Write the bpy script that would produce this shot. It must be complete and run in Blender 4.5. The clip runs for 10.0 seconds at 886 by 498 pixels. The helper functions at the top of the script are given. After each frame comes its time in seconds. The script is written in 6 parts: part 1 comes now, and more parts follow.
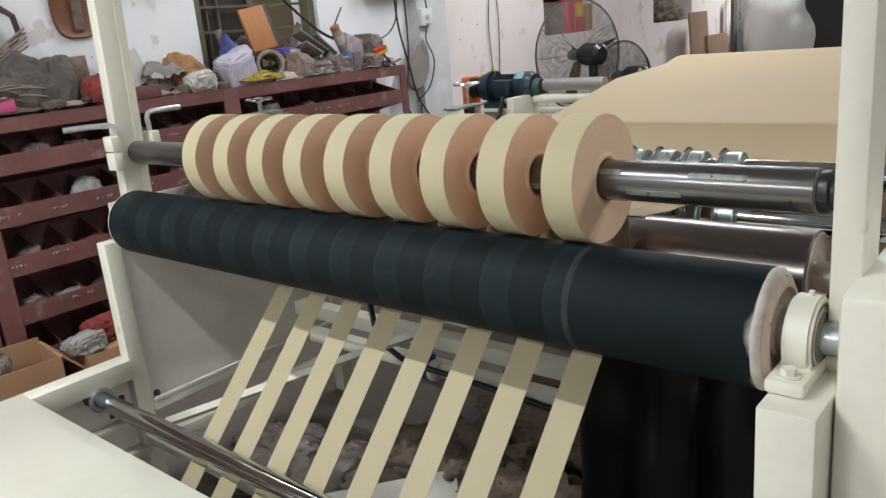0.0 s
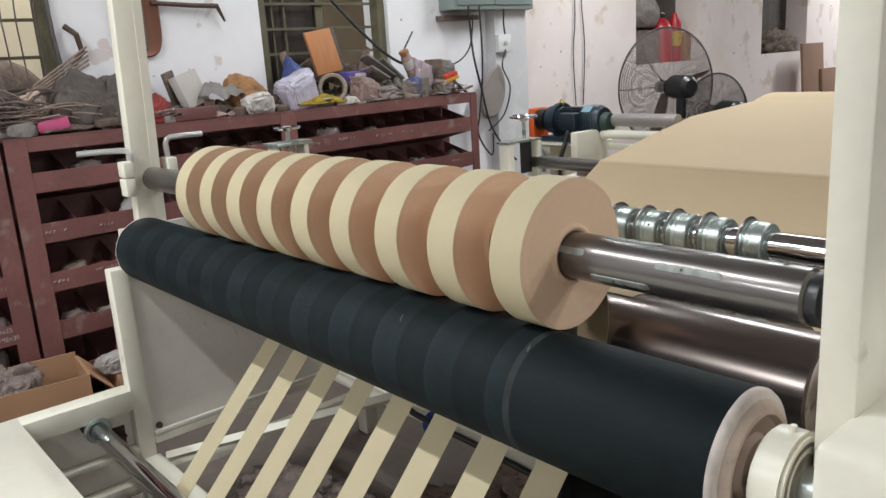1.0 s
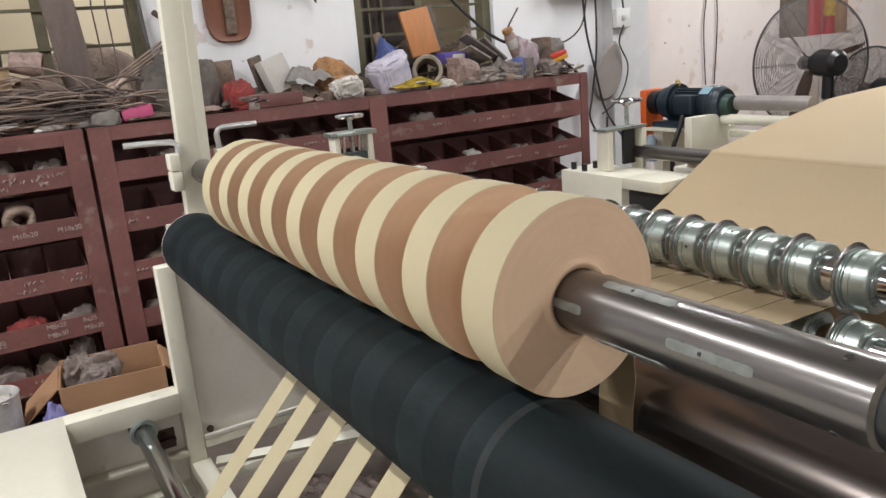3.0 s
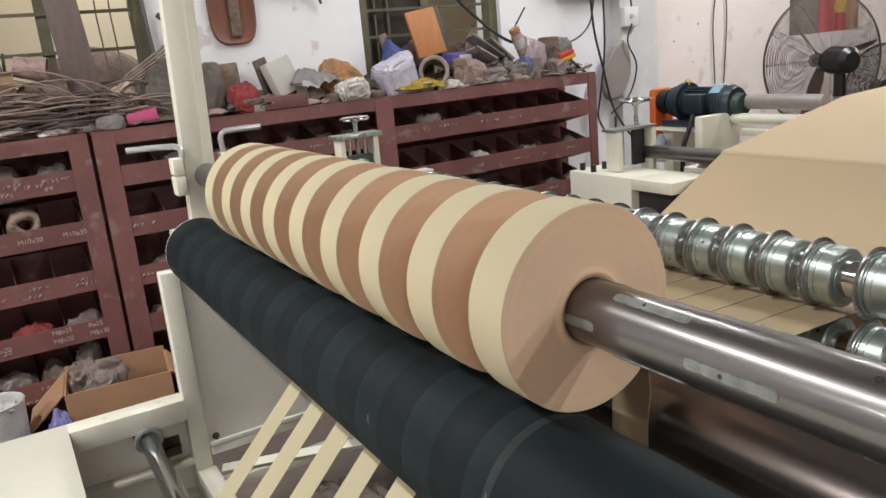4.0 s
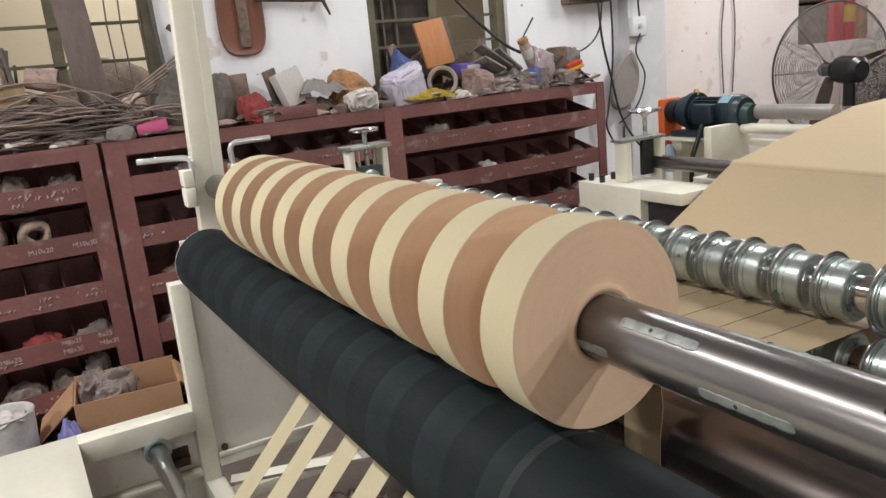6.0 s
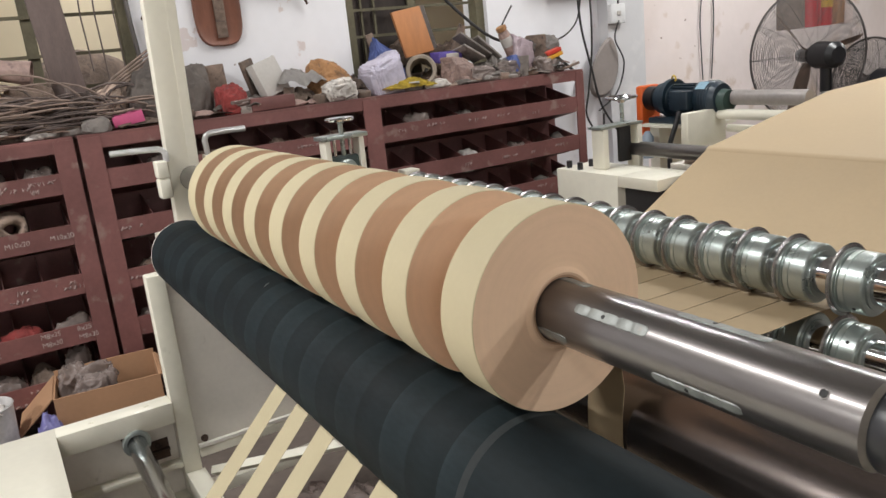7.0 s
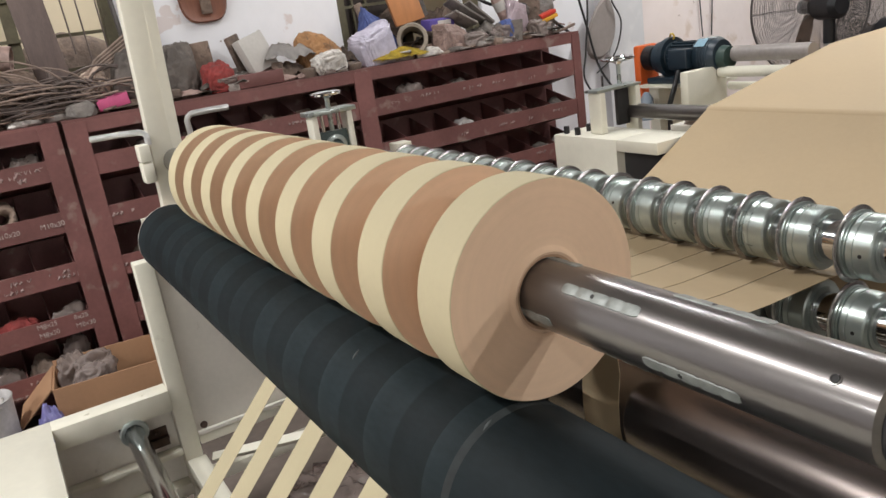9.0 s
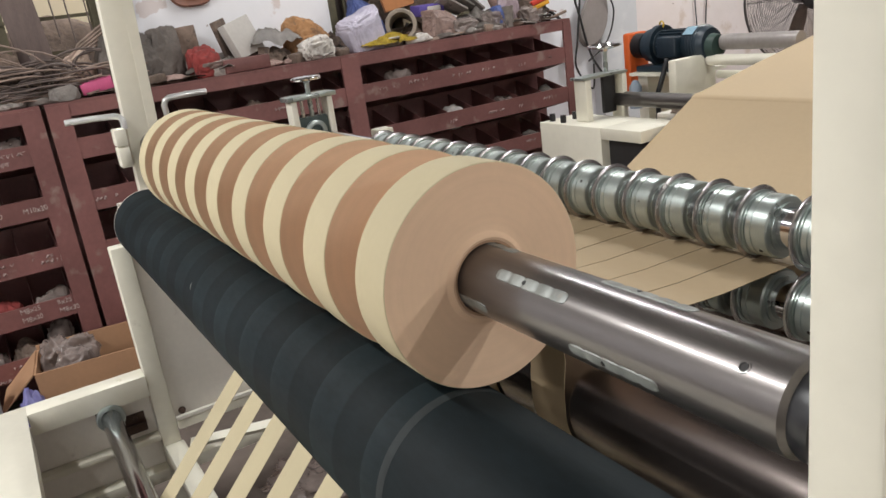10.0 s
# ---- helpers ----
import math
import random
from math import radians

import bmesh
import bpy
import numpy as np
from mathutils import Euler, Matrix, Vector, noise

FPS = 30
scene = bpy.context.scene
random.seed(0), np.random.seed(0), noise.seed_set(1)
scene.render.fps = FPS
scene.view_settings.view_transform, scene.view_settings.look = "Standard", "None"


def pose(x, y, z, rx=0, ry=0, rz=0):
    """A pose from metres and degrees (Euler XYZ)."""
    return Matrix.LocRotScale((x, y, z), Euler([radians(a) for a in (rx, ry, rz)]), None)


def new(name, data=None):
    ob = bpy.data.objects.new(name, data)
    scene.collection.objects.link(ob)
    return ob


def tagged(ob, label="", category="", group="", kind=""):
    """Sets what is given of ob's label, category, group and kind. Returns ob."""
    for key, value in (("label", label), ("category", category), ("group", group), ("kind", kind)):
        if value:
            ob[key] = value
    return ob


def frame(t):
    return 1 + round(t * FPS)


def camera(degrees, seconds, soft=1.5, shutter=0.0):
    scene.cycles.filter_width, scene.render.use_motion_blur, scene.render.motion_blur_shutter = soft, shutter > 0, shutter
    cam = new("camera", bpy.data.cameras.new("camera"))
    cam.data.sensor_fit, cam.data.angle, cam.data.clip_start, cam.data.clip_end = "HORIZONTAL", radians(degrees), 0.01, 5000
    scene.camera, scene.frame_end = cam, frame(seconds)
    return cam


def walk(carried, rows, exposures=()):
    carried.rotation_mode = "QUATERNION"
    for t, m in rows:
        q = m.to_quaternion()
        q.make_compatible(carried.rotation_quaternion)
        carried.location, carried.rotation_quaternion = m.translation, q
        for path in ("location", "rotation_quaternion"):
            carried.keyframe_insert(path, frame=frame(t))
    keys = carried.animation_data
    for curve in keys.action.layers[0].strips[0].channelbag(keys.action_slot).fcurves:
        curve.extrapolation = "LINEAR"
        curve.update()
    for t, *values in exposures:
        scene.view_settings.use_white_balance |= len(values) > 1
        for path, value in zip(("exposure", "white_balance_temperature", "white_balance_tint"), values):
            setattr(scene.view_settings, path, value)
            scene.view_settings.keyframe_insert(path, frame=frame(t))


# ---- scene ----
cam = camera(59.59, 10.0)
PATH = [
    (0.0, 0.0149, 0.0123, 1.4983, 74.242, 5.067, 40.001),
    (0.5, 0.0281, 0.1875, 1.5119, 75.486, 4.860, 42.472),
    (1.0, 0.0749, 0.3745, 1.5154, 76.286, 3.546, 48.432),
    (1.5, 0.0945, 0.5080, 1.5156, 76.231, 3.327, 53.508),
    (2.0, 0.0282, 0.6188, 1.5103, 75.725, 3.959, 55.106),
    (2.5, -0.0127, 0.6815, 1.5094, 75.434, 4.109, 56.347),
    (3.0, -0.0167, 0.7438, 1.5032, 75.529, 4.651, 58.716),
    (4.5, -0.0586, 0.7701, 1.5039, 75.695, 5.200, 59.377),
    (5.0, -0.0573, 0.7751, 1.5060, 75.982, 5.187, 59.791),
    (6.5, -0.0462, 0.7611, 1.5132, 76.387, 5.407, 59.553),
    (7.0, -0.0312, 0.7875, 1.5063, 75.409, 5.719, 58.638),
    (7.5, -0.0486, 0.8220, 1.4950, 74.026, 6.447, 58.028),
    (8.0, -0.0601, 0.8353, 1.4993, 73.154, 7.057, 57.780),
    (8.5, -0.0624, 0.8475, 1.5009, 73.168, 7.622, 58.032),
    (9.0, -0.0716, 0.8514, 1.4985, 73.157, 8.037, 58.448),
    (9.5, -0.0773, 0.8640, 1.4941, 72.719, 8.315, 58.510),
    (10.0, -0.0462, 0.9117, 1.4828, 72.314, 7.619, 58.591),
]
# the film camera opens up a little as it moves in
EXPOSURE = [(0.0, -0.25, 6180, 7.0), (1.0, -0.20, 6250, 8.0), (2.0, -0.16, 6420, 9.2), (3.0, -0.12, 6480, 9.8), (4.5, -0.09, 6520, 10.3), (10.0, -0.10, 6540, 10.4)]
walk(cam, [(t, pose(x, y, z, tilt, lean, turn)) for t, x, y, z, tilt, lean, turn in PATH], EXPOSURE)

# ---- light ----
world = bpy.data.worlds.new("world")
world.use_nodes = True
world.node_tree.nodes["Background"].inputs[0].default_value = (0.8, 0.85, 1.0, 1)
world.node_tree.nodes["Background"].inputs[1].default_value = 0.02
scene.world = world
scene.view_settings.exposure = -0.06


def tube_lamp(x, y, z, watts, length=1.2, along_x=True, color=(0.975, 0.985, 0.975)):
    """A fluorescent tube under the ceiling, also used as plain fill light."""
    data = bpy.data.lights.new("tube_light", "AREA")
    data.shape, data.size, data.size_y = "RECTANGLE", length, 0.05
    data.energy, data.color = watts, color
    ob = new("tube_light", data)
    ob.matrix_basis = pose(x, y, z, 0, 0, 0 if along_x else 90)
    return ob


# unseen tubes; several are added only to brighten walls, roll ends and far hall
TUBES = [
    (1.0, -0.3, 3.15, 13),
    (1.2, 3.2, 3.15, 48),
    (-2.1, -0.3, 3.2, 78),
    (-2.0, -2.8, 3.1, 132),
    (-2.9, 2.9, 3.3, 34),
    (-2.3, 5.3, 3.3, 78),
    (-2.2, 10.6, 3.4, 140),
    (4.2, 4.0, 3.0, 150),
    (5.0, -1.2, 2.95, 108),
]
for lx, ly, lz, lw in TUBES:
    tube_lamp(lx, ly, lz, lw)
# tube of the next room, seen through the barred windows, plus an added second
tube_lamp(-5.0, 1.6, 3.0, 34)
tube_lamp(-5.0, 7.5, 3.0, 20)


# ---- materials ----
def material(name, color, rough=0.6, metal=0.0, var=0.12, scale=6.0, fine=60.0, bump=0.15, spots=None, spot_amount=0.0,
             stretch=(1, 1, 1), coat=0.0, rand=0.0, rough_var=0.1, bump_dist=0.004):
    """A painted or natural surface: colour varied at two scales, roughness and fine relief."""
    m = bpy.data.materials.new(name)
    m.use_nodes = True
    nt = m.node_tree
    N, L = nt.nodes, nt.links
    b = N["Principled BSDF"]
    tc = N.new("ShaderNodeTexCoord")
    mp = N.new("ShaderNodeMapping")
    mp.inputs["Scale"].default_value = stretch
    L.new(tc.outputs["Object"], mp.inputs[0])
    big, small = N.new("ShaderNodeTexNoise"), N.new("ShaderNodeTexNoise")
    big.inputs["Scale"].default_value, big.inputs["Detail"].default_value = scale, 5
    small.inputs["Scale"].default_value, small.inputs["Detail"].default_value = fine, 3
    L.new(mp.outputs[0], big.inputs[0])
    L.new(mp.outputs[0], small.inputs[0])
    add = N.new("ShaderNodeMath")
    add.operation = "MULTIPLY_ADD"
    L.new(small.outputs[0], add.inputs[0])
    add.inputs[1].default_value = 0.4
    L.new(big.outputs[0], add.inputs[2])
    rng = N.new("ShaderNodeMapRange")
    rng.inputs[1].default_value, rng.inputs[2].default_value = 0.4, 1.0
    rng.inputs[3].default_value, rng.inputs[4].default_value = 1 - var, 1 + var
    L.new(add.outputs[0], rng.inputs[0])
    value = rng.outputs[0]
    if rand:
        info = N.new("ShaderNodeObjectInfo")
        r2 = N.new("ShaderNodeMapRange")
        r2.inputs[3].default_value, r2.inputs[4].default_value = 1 - rand, 1 + rand
        L.new(info.outputs["Random"], r2.inputs[0])
        mul = N.new("ShaderNodeMath")
        mul.operation = "MULTIPLY"
        L.new(value, mul.inputs[0])
        L.new(r2.outputs[0], mul.inputs[1])
        value = mul.outputs[0]
    mix = N.new("ShaderNodeVectorMath")
    mix.operation = "SCALE"
    mix.inputs[0].default_value = color[:3]
    L.new(value, mix.inputs["Scale"])
    col = mix.outputs[0]
    if spots:
        sp = N.new("ShaderNodeTexNoise")
        sp.inputs["Scale"].default_value, sp.inputs["Detail"].default_value = scale * 2.3, 8
        L.new(mp.outputs[0], sp.inputs[0])
        ramp = N.new("ShaderNodeMapRange")
        ramp.inputs[1].default_value, ramp.inputs[2].default_value = 0.62 - 0.25 * spot_amount, 0.72 - 0.2 * spot_amount
        L.new(sp.outputs[0], ramp.inputs[0])
        blend = N.new("ShaderNodeMix")
        blend.data_type = "RGBA"
        L.new(ramp.outputs[0], blend.inputs["Factor"])
        L.new(col, blend.inputs["A"])
        blend.inputs["B"].default_value = (*spots, 1)
        col = blend.outputs["Result"]
    L.new(col, b.inputs["Base Color"])
    rr = N.new("ShaderNodeMapRange")
    rr.inputs[3].default_value, rr.inputs[4].default_value = max(0.03, rough - rough_var), min(1, rough + rough_var)
    L.new(big.outputs[0], rr.inputs[0])
    L.new(rr.outputs[0], b.inputs["Roughness"])
    b.inputs["Metallic"].default_value = metal
    b.inputs["Coat Weight"].default_value = coat
    b.inputs["Coat Roughness"].default_value = 0.25
    if bump:
        bp = N.new("ShaderNodeBump")
        bp.inputs["Strength"].default_value, bp.inputs["Distance"].default_value = bump, bump_dist
        L.new(add.outputs[0], bp.inputs["Height"])
        L.new(bp.outputs[0], b.inputs["Normal"])
    return m


def glossy_film(name, color, alpha, rough=0.2):
    """Thin clear or tinted plastic film."""
    m = material(name, color, rough, var=0.2, scale=14, bump=0.8, bump_dist=0.01)
    m.node_tree.nodes["Principled BSDF"].inputs["Alpha"].default_value = alpha
    return m


def plaster(name, color, stain, pit, amount):
    """Old limewash: soft warm stains, hard-edged flaked patches and small pits."""
    m = material(name, color, 0.9, var=0.05, scale=1.4, fine=14, bump=0.3, bump_dist=0.01)
    nt = m.node_tree
    N, L = nt.nodes, nt.links
    b = N["Principled BSDF"]
    tc = N.new("ShaderNodeTexCoord")
    col = b.inputs["Base Color"].links[0].from_socket
    for scale, detail, lo, hi, tint, most in ((1.1, 6, 0.56 - amount, 0.80, stain, 0.55), (5.0, 9, 0.655 - amount, 0.675, stain, 0.6), (16.0, 3, 0.735, 0.75, pit, 0.9)):
        ns = N.new("ShaderNodeTexNoise")
        ns.inputs["Scale"].default_value, ns.inputs["Detail"].default_value = scale, detail
        L.new(tc.outputs["Object"], ns.inputs[0])
        rg = N.new("ShaderNodeMapRange")
        rg.inputs[1].default_value, rg.inputs[2].default_value, rg.inputs[4].default_value = lo, hi, most
        L.new(ns.outputs[0], rg.inputs[0])
        mx = N.new("ShaderNodeMix")
        mx.data_type = "RGBA"
        L.new(rg.outputs[0], mx.inputs["Factor"])
        L.new(col, mx.inputs["A"])
        mx.inputs["B"].default_value = (*tint, 1)
        col = mx.outputs["Result"]
    L.new(col, b.inputs["Base Color"])
    return m


CREAM = material("cream_paint", (0.80, 0.765, 0.65), 0.36, var=0.07, scale=4, fine=40, bump=0.06, spots=(0.5, 0.46, 0.36), spot_amount=-0.25, coat=0.15)
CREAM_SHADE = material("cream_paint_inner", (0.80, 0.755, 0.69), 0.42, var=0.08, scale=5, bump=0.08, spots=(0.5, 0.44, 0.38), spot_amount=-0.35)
MAROON = material("maroon_paint", (0.18, 0.074, 0.068), 0.5, var=0.25, scale=5, bump=0.15, spots=(0.25, 0.165, 0.145), spot_amount=0.06, rand=0.12)
CHALK = material("chalk", (0.46, 0.38, 0.355), 0.9, var=0.35, scale=50)
PAPER = material("kraft_paper_outside", (0.515, 0.440, 0.282), 0.75, var=0.05, scale=9, fine=120, bump=0.08, rand=0.03)
PAPER_END = material("kraft_paper_cut_edge", (0.73, 0.508, 0.345), 0.8, var=0.05, scale=7, fine=90, bump=0.12, rand=0.03)
WEB = material("kraft_web", (0.45, 0.34, 0.21), 0.72, var=0.05, scale=2.5, fine=70, bump=0.08)
CORE = material("cardboard_core", (0.46, 0.28, 0.175), 0.85, var=0.15, scale=20)
STEEL = material("turned_steel", (0.125, 0.113, 0.108), 0.30, 0.75, var=0.2, scale=3, fine=60, bump=0.02, stretch=(0.4, 3, 3), rough_var=0.05, coat=0.55)
STEEL.node_tree.nodes["Principled BSDF"].inputs["Coat Roughness"].default_value = 0.10
STEEL_DULL = material("drum_steel", (0.19, 0.158, 0.146), 0.24, 0.8, var=0.18, scale=3, fine=40, bump=0.015, stretch=(0.3, 3, 3), spots=(0.28, 0.20, 0.17), spot_amount=-0.2, rough_var=0.04)
ZINC = material("zinc_plating", (0.42, 0.47, 0.45), 0.30, 0.72, var=0.16, scale=14, fine=90, bump=0.03)
CHROME = material("chrome", (0.66, 0.66, 0.68), 0.10, 1.0, var=0.15, scale=6, bump=0.02, stretch=(0.5, 3, 3), rough_var=0.06)
BRIGHT = material("bright_bar", (0.68, 0.68, 0.68), 0.32, 0.7, var=0.12, scale=10, bump=0.03)
KNIFE = material("ground_knife_steel", (0.40, 0.375, 0.37), 0.24, 0.85, var=0.2, scale=20, bump=0.02)
BLACK = material("black_plastic", (0.012, 0.012, 0.014), 0.35, var=0.2)
RUST = material("rusty_iron", (0.10, 0.065, 0.05), 0.7, 0.3, var=0.4, scale=18, bump=0.4)
WALL = plaster("whitewash", (0.86, 0.85, 0.88), (0.62, 0.50, 0.46), (0.36, 0.27, 0.24), 0.0)
WALL_PINK = plaster("pinkish_plaster", (0.83, 0.735, 0.71), (0.60, 0.46, 0.36), (0.30, 0.2, 0.16), 0.05)
PILLAR = plaster("grey_plaster", (0.60, 0.595, 0.61), (0.74, 0.72, 0.72), (0.40, 0.37, 0.36), 0.1)
CONCRETE = material("stained_concrete", (0.12, 0.095, 0.08), 0.75, var=0.4, scale=1.6, fine=25, bump=0.3, spots=(0.06, 0.048, 0.04), spot_amount=0.1)
CEIL = material("sheet_ceiling", (0.35, 0.34, 0.33), 0.8, var=0.1)
CARD = material("brown_cardboard", (0.42, 0.235, 0.13), 0.85, var=0.1, scale=5, bump=0.1)
# dark iron parts, and the painted shade in the unwind stand's hollow
DARK = material("dark_iron_and_hollow", (0.022, 0.02, 0.02), 0.6, var=0.3)


def rubber_material():
    """Black rubber cover with dull rings where the paper has polished and dusted it."""
    m = material("black_rubber", (0.0080, 0.0126, 0.0146), 0.62, var=0.5, scale=5, fine=70, bump=0.12, stretch=(0.7, 2, 2))
    nt = m.node_tree
    N, L = nt.nodes, nt.links
    b = N["Principled BSDF"]
    tc = N.new("ShaderNodeTexCoord")
    sep = N.new("ShaderNodeSeparateXYZ")
    L.new(tc.outputs["Object"], sep.inputs[0])
    w = N.new("ShaderNodeMath")
    w.operation = "MULTIPLY_ADD"
    w.inputs[1].default_value, w.inputs[2].default_value = 1 / 0.1511, 0.733
    L.new(sep.outputs[0], w.inputs[0])
    fr = N.new("ShaderNodeMath")
    fr.operation = "FRACT"
    L.new(w.outputs[0], fr.inputs[0])
    band = N.new("ShaderNodeValToRGB")
    band.color_ramp.elements[0].position, band.color_ramp.elements[0].color = 0.02, (1.75, 1.75, 1.75, 1)
    band.color_ramp.elements[1].position, band.color_ramp.elements[1].color = 0.07, (1.5, 1.5, 1.5, 1)
    for at, v in ((0.22, 1.3), (0.46, 1.45), (0.50, 0.78), (0.72, 1.0), (0.95, 0.82)):
        e = band.color_ramp.elements.new(at)
        e.color = (v, v, v, 1)
    L.new(fr.outputs[0], band.inputs[0])
    # the rings end where the web ends
    rng = N.new("ShaderNodeMapRange")
    rng.inputs[1].default_value, rng.inputs[2].default_value = 0.6875, 0.7025
    L.new(sep.outputs[0], rng.inputs[0])
    mx = N.new("ShaderNodeMix")
    mx.data_type = "RGBA"
    L.new(rng.outputs[0], mx.inputs["Factor"])
    L.new(band.outputs[0], mx.inputs["A"])
    mx.inputs["B"].default_value = (1.05, 1.05, 1.05, 1)
    old = b.inputs["Base Color"].links[0].from_socket
    mul = N.new("ShaderNodeMix")
    mul.data_type, mul.blend_type = "RGBA", "MULTIPLY"
    mul.inputs["Factor"].default_value = 1
    L.new(old, mul.inputs["A"])
    L.new(mx.outputs["Result"], mul.inputs["B"])
    # pale dusty scuffing that fades in from the worn end
    ns = N.new("ShaderNodeTexNoise")
    ns.inputs["Scale"].default_value, ns.inputs["Detail"].default_value = 7, 4
    L.new(tc.outputs["Object"], ns.inputs[0])
    off = N.new("ShaderNodeMath")
    off.operation = "MULTIPLY_ADD"
    off.inputs[1].default_value = 0.08
    L.new(ns.outputs[0], off.inputs[0])
    L.new(sep.outputs[0], off.inputs[2])
    fade = N.new("ShaderNodeMapRange")
    fade.inputs[1].default_value, fade.inputs[2].default_value = 1.070, 1.090
    L.new(off.outputs[0], fade.inputs[0])
    pale = N.new("ShaderNodeMix")
    pale.data_type = "RGBA"
    L.new(fade.outputs[0], pale.inputs["Factor"])
    L.new(mul.outputs["Result"], pale.inputs["A"])
    pale.inputs["B"].default_value = (0.74, 0.71, 0.68, 1)
    L.new(pale.outputs["Result"], b.inputs["Base Color"])
    b.inputs["Specular IOR Level"].default_value = 0.15
    return m


RUBBER = rubber_material()


def wound_rings(m, amount):
    """Fine rings about the x axis: the layers of a wound roll."""
    nt = m.node_tree
    N, L = nt.nodes, nt.links
    b = N["Principled BSDF"]
    tc, flat, ln = N.new("ShaderNodeTexCoord"), N.new("ShaderNodeVectorMath"), N.new("ShaderNodeVectorMath")
    flat.operation, ln.operation = "MULTIPLY", "LENGTH"
    flat.inputs[1].default_value = (0, 1, 1)
    L.new(tc.outputs["Object"], flat.inputs[0])
    L.new(flat.outputs[0], ln.inputs[0])
    ns = N.new("ShaderNodeTexNoise")
    ns.noise_dimensions = "1D"
    ns.inputs["Scale"].default_value, ns.inputs["Detail"].default_value = 120, 6
    L.new(ln.outputs["Value"], ns.inputs["W"])
    rg = N.new("ShaderNodeMapRange")
    rg.inputs[1].default_value, rg.inputs[2].default_value = 0.3, 0.7
    rg.inputs[3].default_value, rg.inputs[4].default_value = 1 - amount, 1 + amount
    L.new(ns.outputs[0], rg.inputs[0])
    sc = N.new("ShaderNodeVectorMath")
    sc.operation = "SCALE"
    L.new(b.inputs["Base Color"].links[0].from_socket, sc.inputs[0])
    L.new(rg.outputs[0], sc.inputs["Scale"])
    L.new(sc.outputs[0], b.inputs["Base Color"])


wound_rings(PAPER_END, 0.018)


# ---- building helpers ----
def link(name, bm, mat, smooth=False):
    me = bpy.data.meshes.new(name)
    bmesh.ops.recalc_face_normals(bm, faces=bm.faces)
    bm.to_mesh(me)
    bm.free()
    if smooth:
        me.polygons.foreach_set("use_smooth", [True] * len(me.polygons))
        if smooth != "soft":
            me.set_sharp_from_angle(angle=radians(35))
    me.materials.append(mat)
    return new(name, me)


def part(name, bm, mat, parent, label="", smooth=True):
    """Links a bmesh as one mesh under a thing or a part."""
    ob = link(name, bm, mat, smooth)
    ob.parent = parent
    return tagged(ob, label)


def thing(name, label, category, at=(0, 0, 0), group="", kind="", turn=0):
    ob = new(name)
    ob.matrix_basis = pose(*at, 0, 0, turn)
    return tagged(ob, label, category, group, kind)


def solid(name, bm, mat, label, category, group="", kind="", smooth=True):
    """A thing that is one mesh."""
    return tagged(link(name, bm, mat, smooth), label, category, group, kind)


def soft(name, bm, mat, label, category, group="", kind=""):
    """A thing that is one rounded mesh with no hard edges."""
    return solid(name, bm, mat, label, category, group, kind, "soft")


def box(bm, x0, x1, y0, y1, z0, z1, bevel=0.0, m=None):
    pts = [(x, y, z) for z in (z0, z1) for y in (y0, y1) for x in (x0, x1)]
    v = [bm.verts.new(m @ Vector(p) if m else p) for p in pts]
    faces = [bm.faces.new([v[i] for i in q]) for q in ((0, 2, 3, 1), (4, 5, 7, 6), (0, 1, 5, 4), (2, 6, 7, 3), (0, 4, 6, 2), (1, 3, 7, 5))]
    if bevel:
        edges = {e for f in faces for e in f.edges}
        bmesh.ops.bevel(bm, geom=list(edges), offset=bevel, segments=2, affect="EDGES", profile=0.5)
    return bm


def boxes(*rows, bevel=0.0):
    bm = bmesh.new()
    for r in rows:
        box(bm, *r, bevel=bevel)
    return bm


def frame_of(d):
    d = Vector(d).normalized()
    up = Vector((0, 0, 1)) if abs(d.z) < 0.9 else Vector((1, 0, 0))
    a = d.cross(up).normalized()
    return d, a, d.cross(a)


def tube(bm, pts, r, seg=12, cap=True):
    """A round bar along a line of points; r is one radius or one for each point."""
    pts = [Vector(p) for p in pts]
    rr = r if isinstance(r, (list, tuple)) else [r] * len(pts)
    rings = []
    a = None
    for i, p in enumerate(pts):
        d = (pts[min(i + 1, len(pts) - 1)] - pts[max(i - 1, 0)]).normalized()
        if a is None:
            d, a, c = frame_of(d)
        else:
            a = (a - d * a.dot(d)).normalized()
            c = d.cross(a)
        rings.append([bm.verts.new(p + (a * math.cos(k * math.tau / seg) + c * math.sin(k * math.tau / seg)) * rr[i]) for k in range(seg)])
    for p, q in zip(rings, rings[1:]):
        for k in range(seg):
            bm.faces.new((p[k], p[(k + 1) % seg], q[(k + 1) % seg], q[k]))
    if cap:
        bm.faces.new(rings[0][::-1])
        bm.faces.new(rings[-1])
    return bm


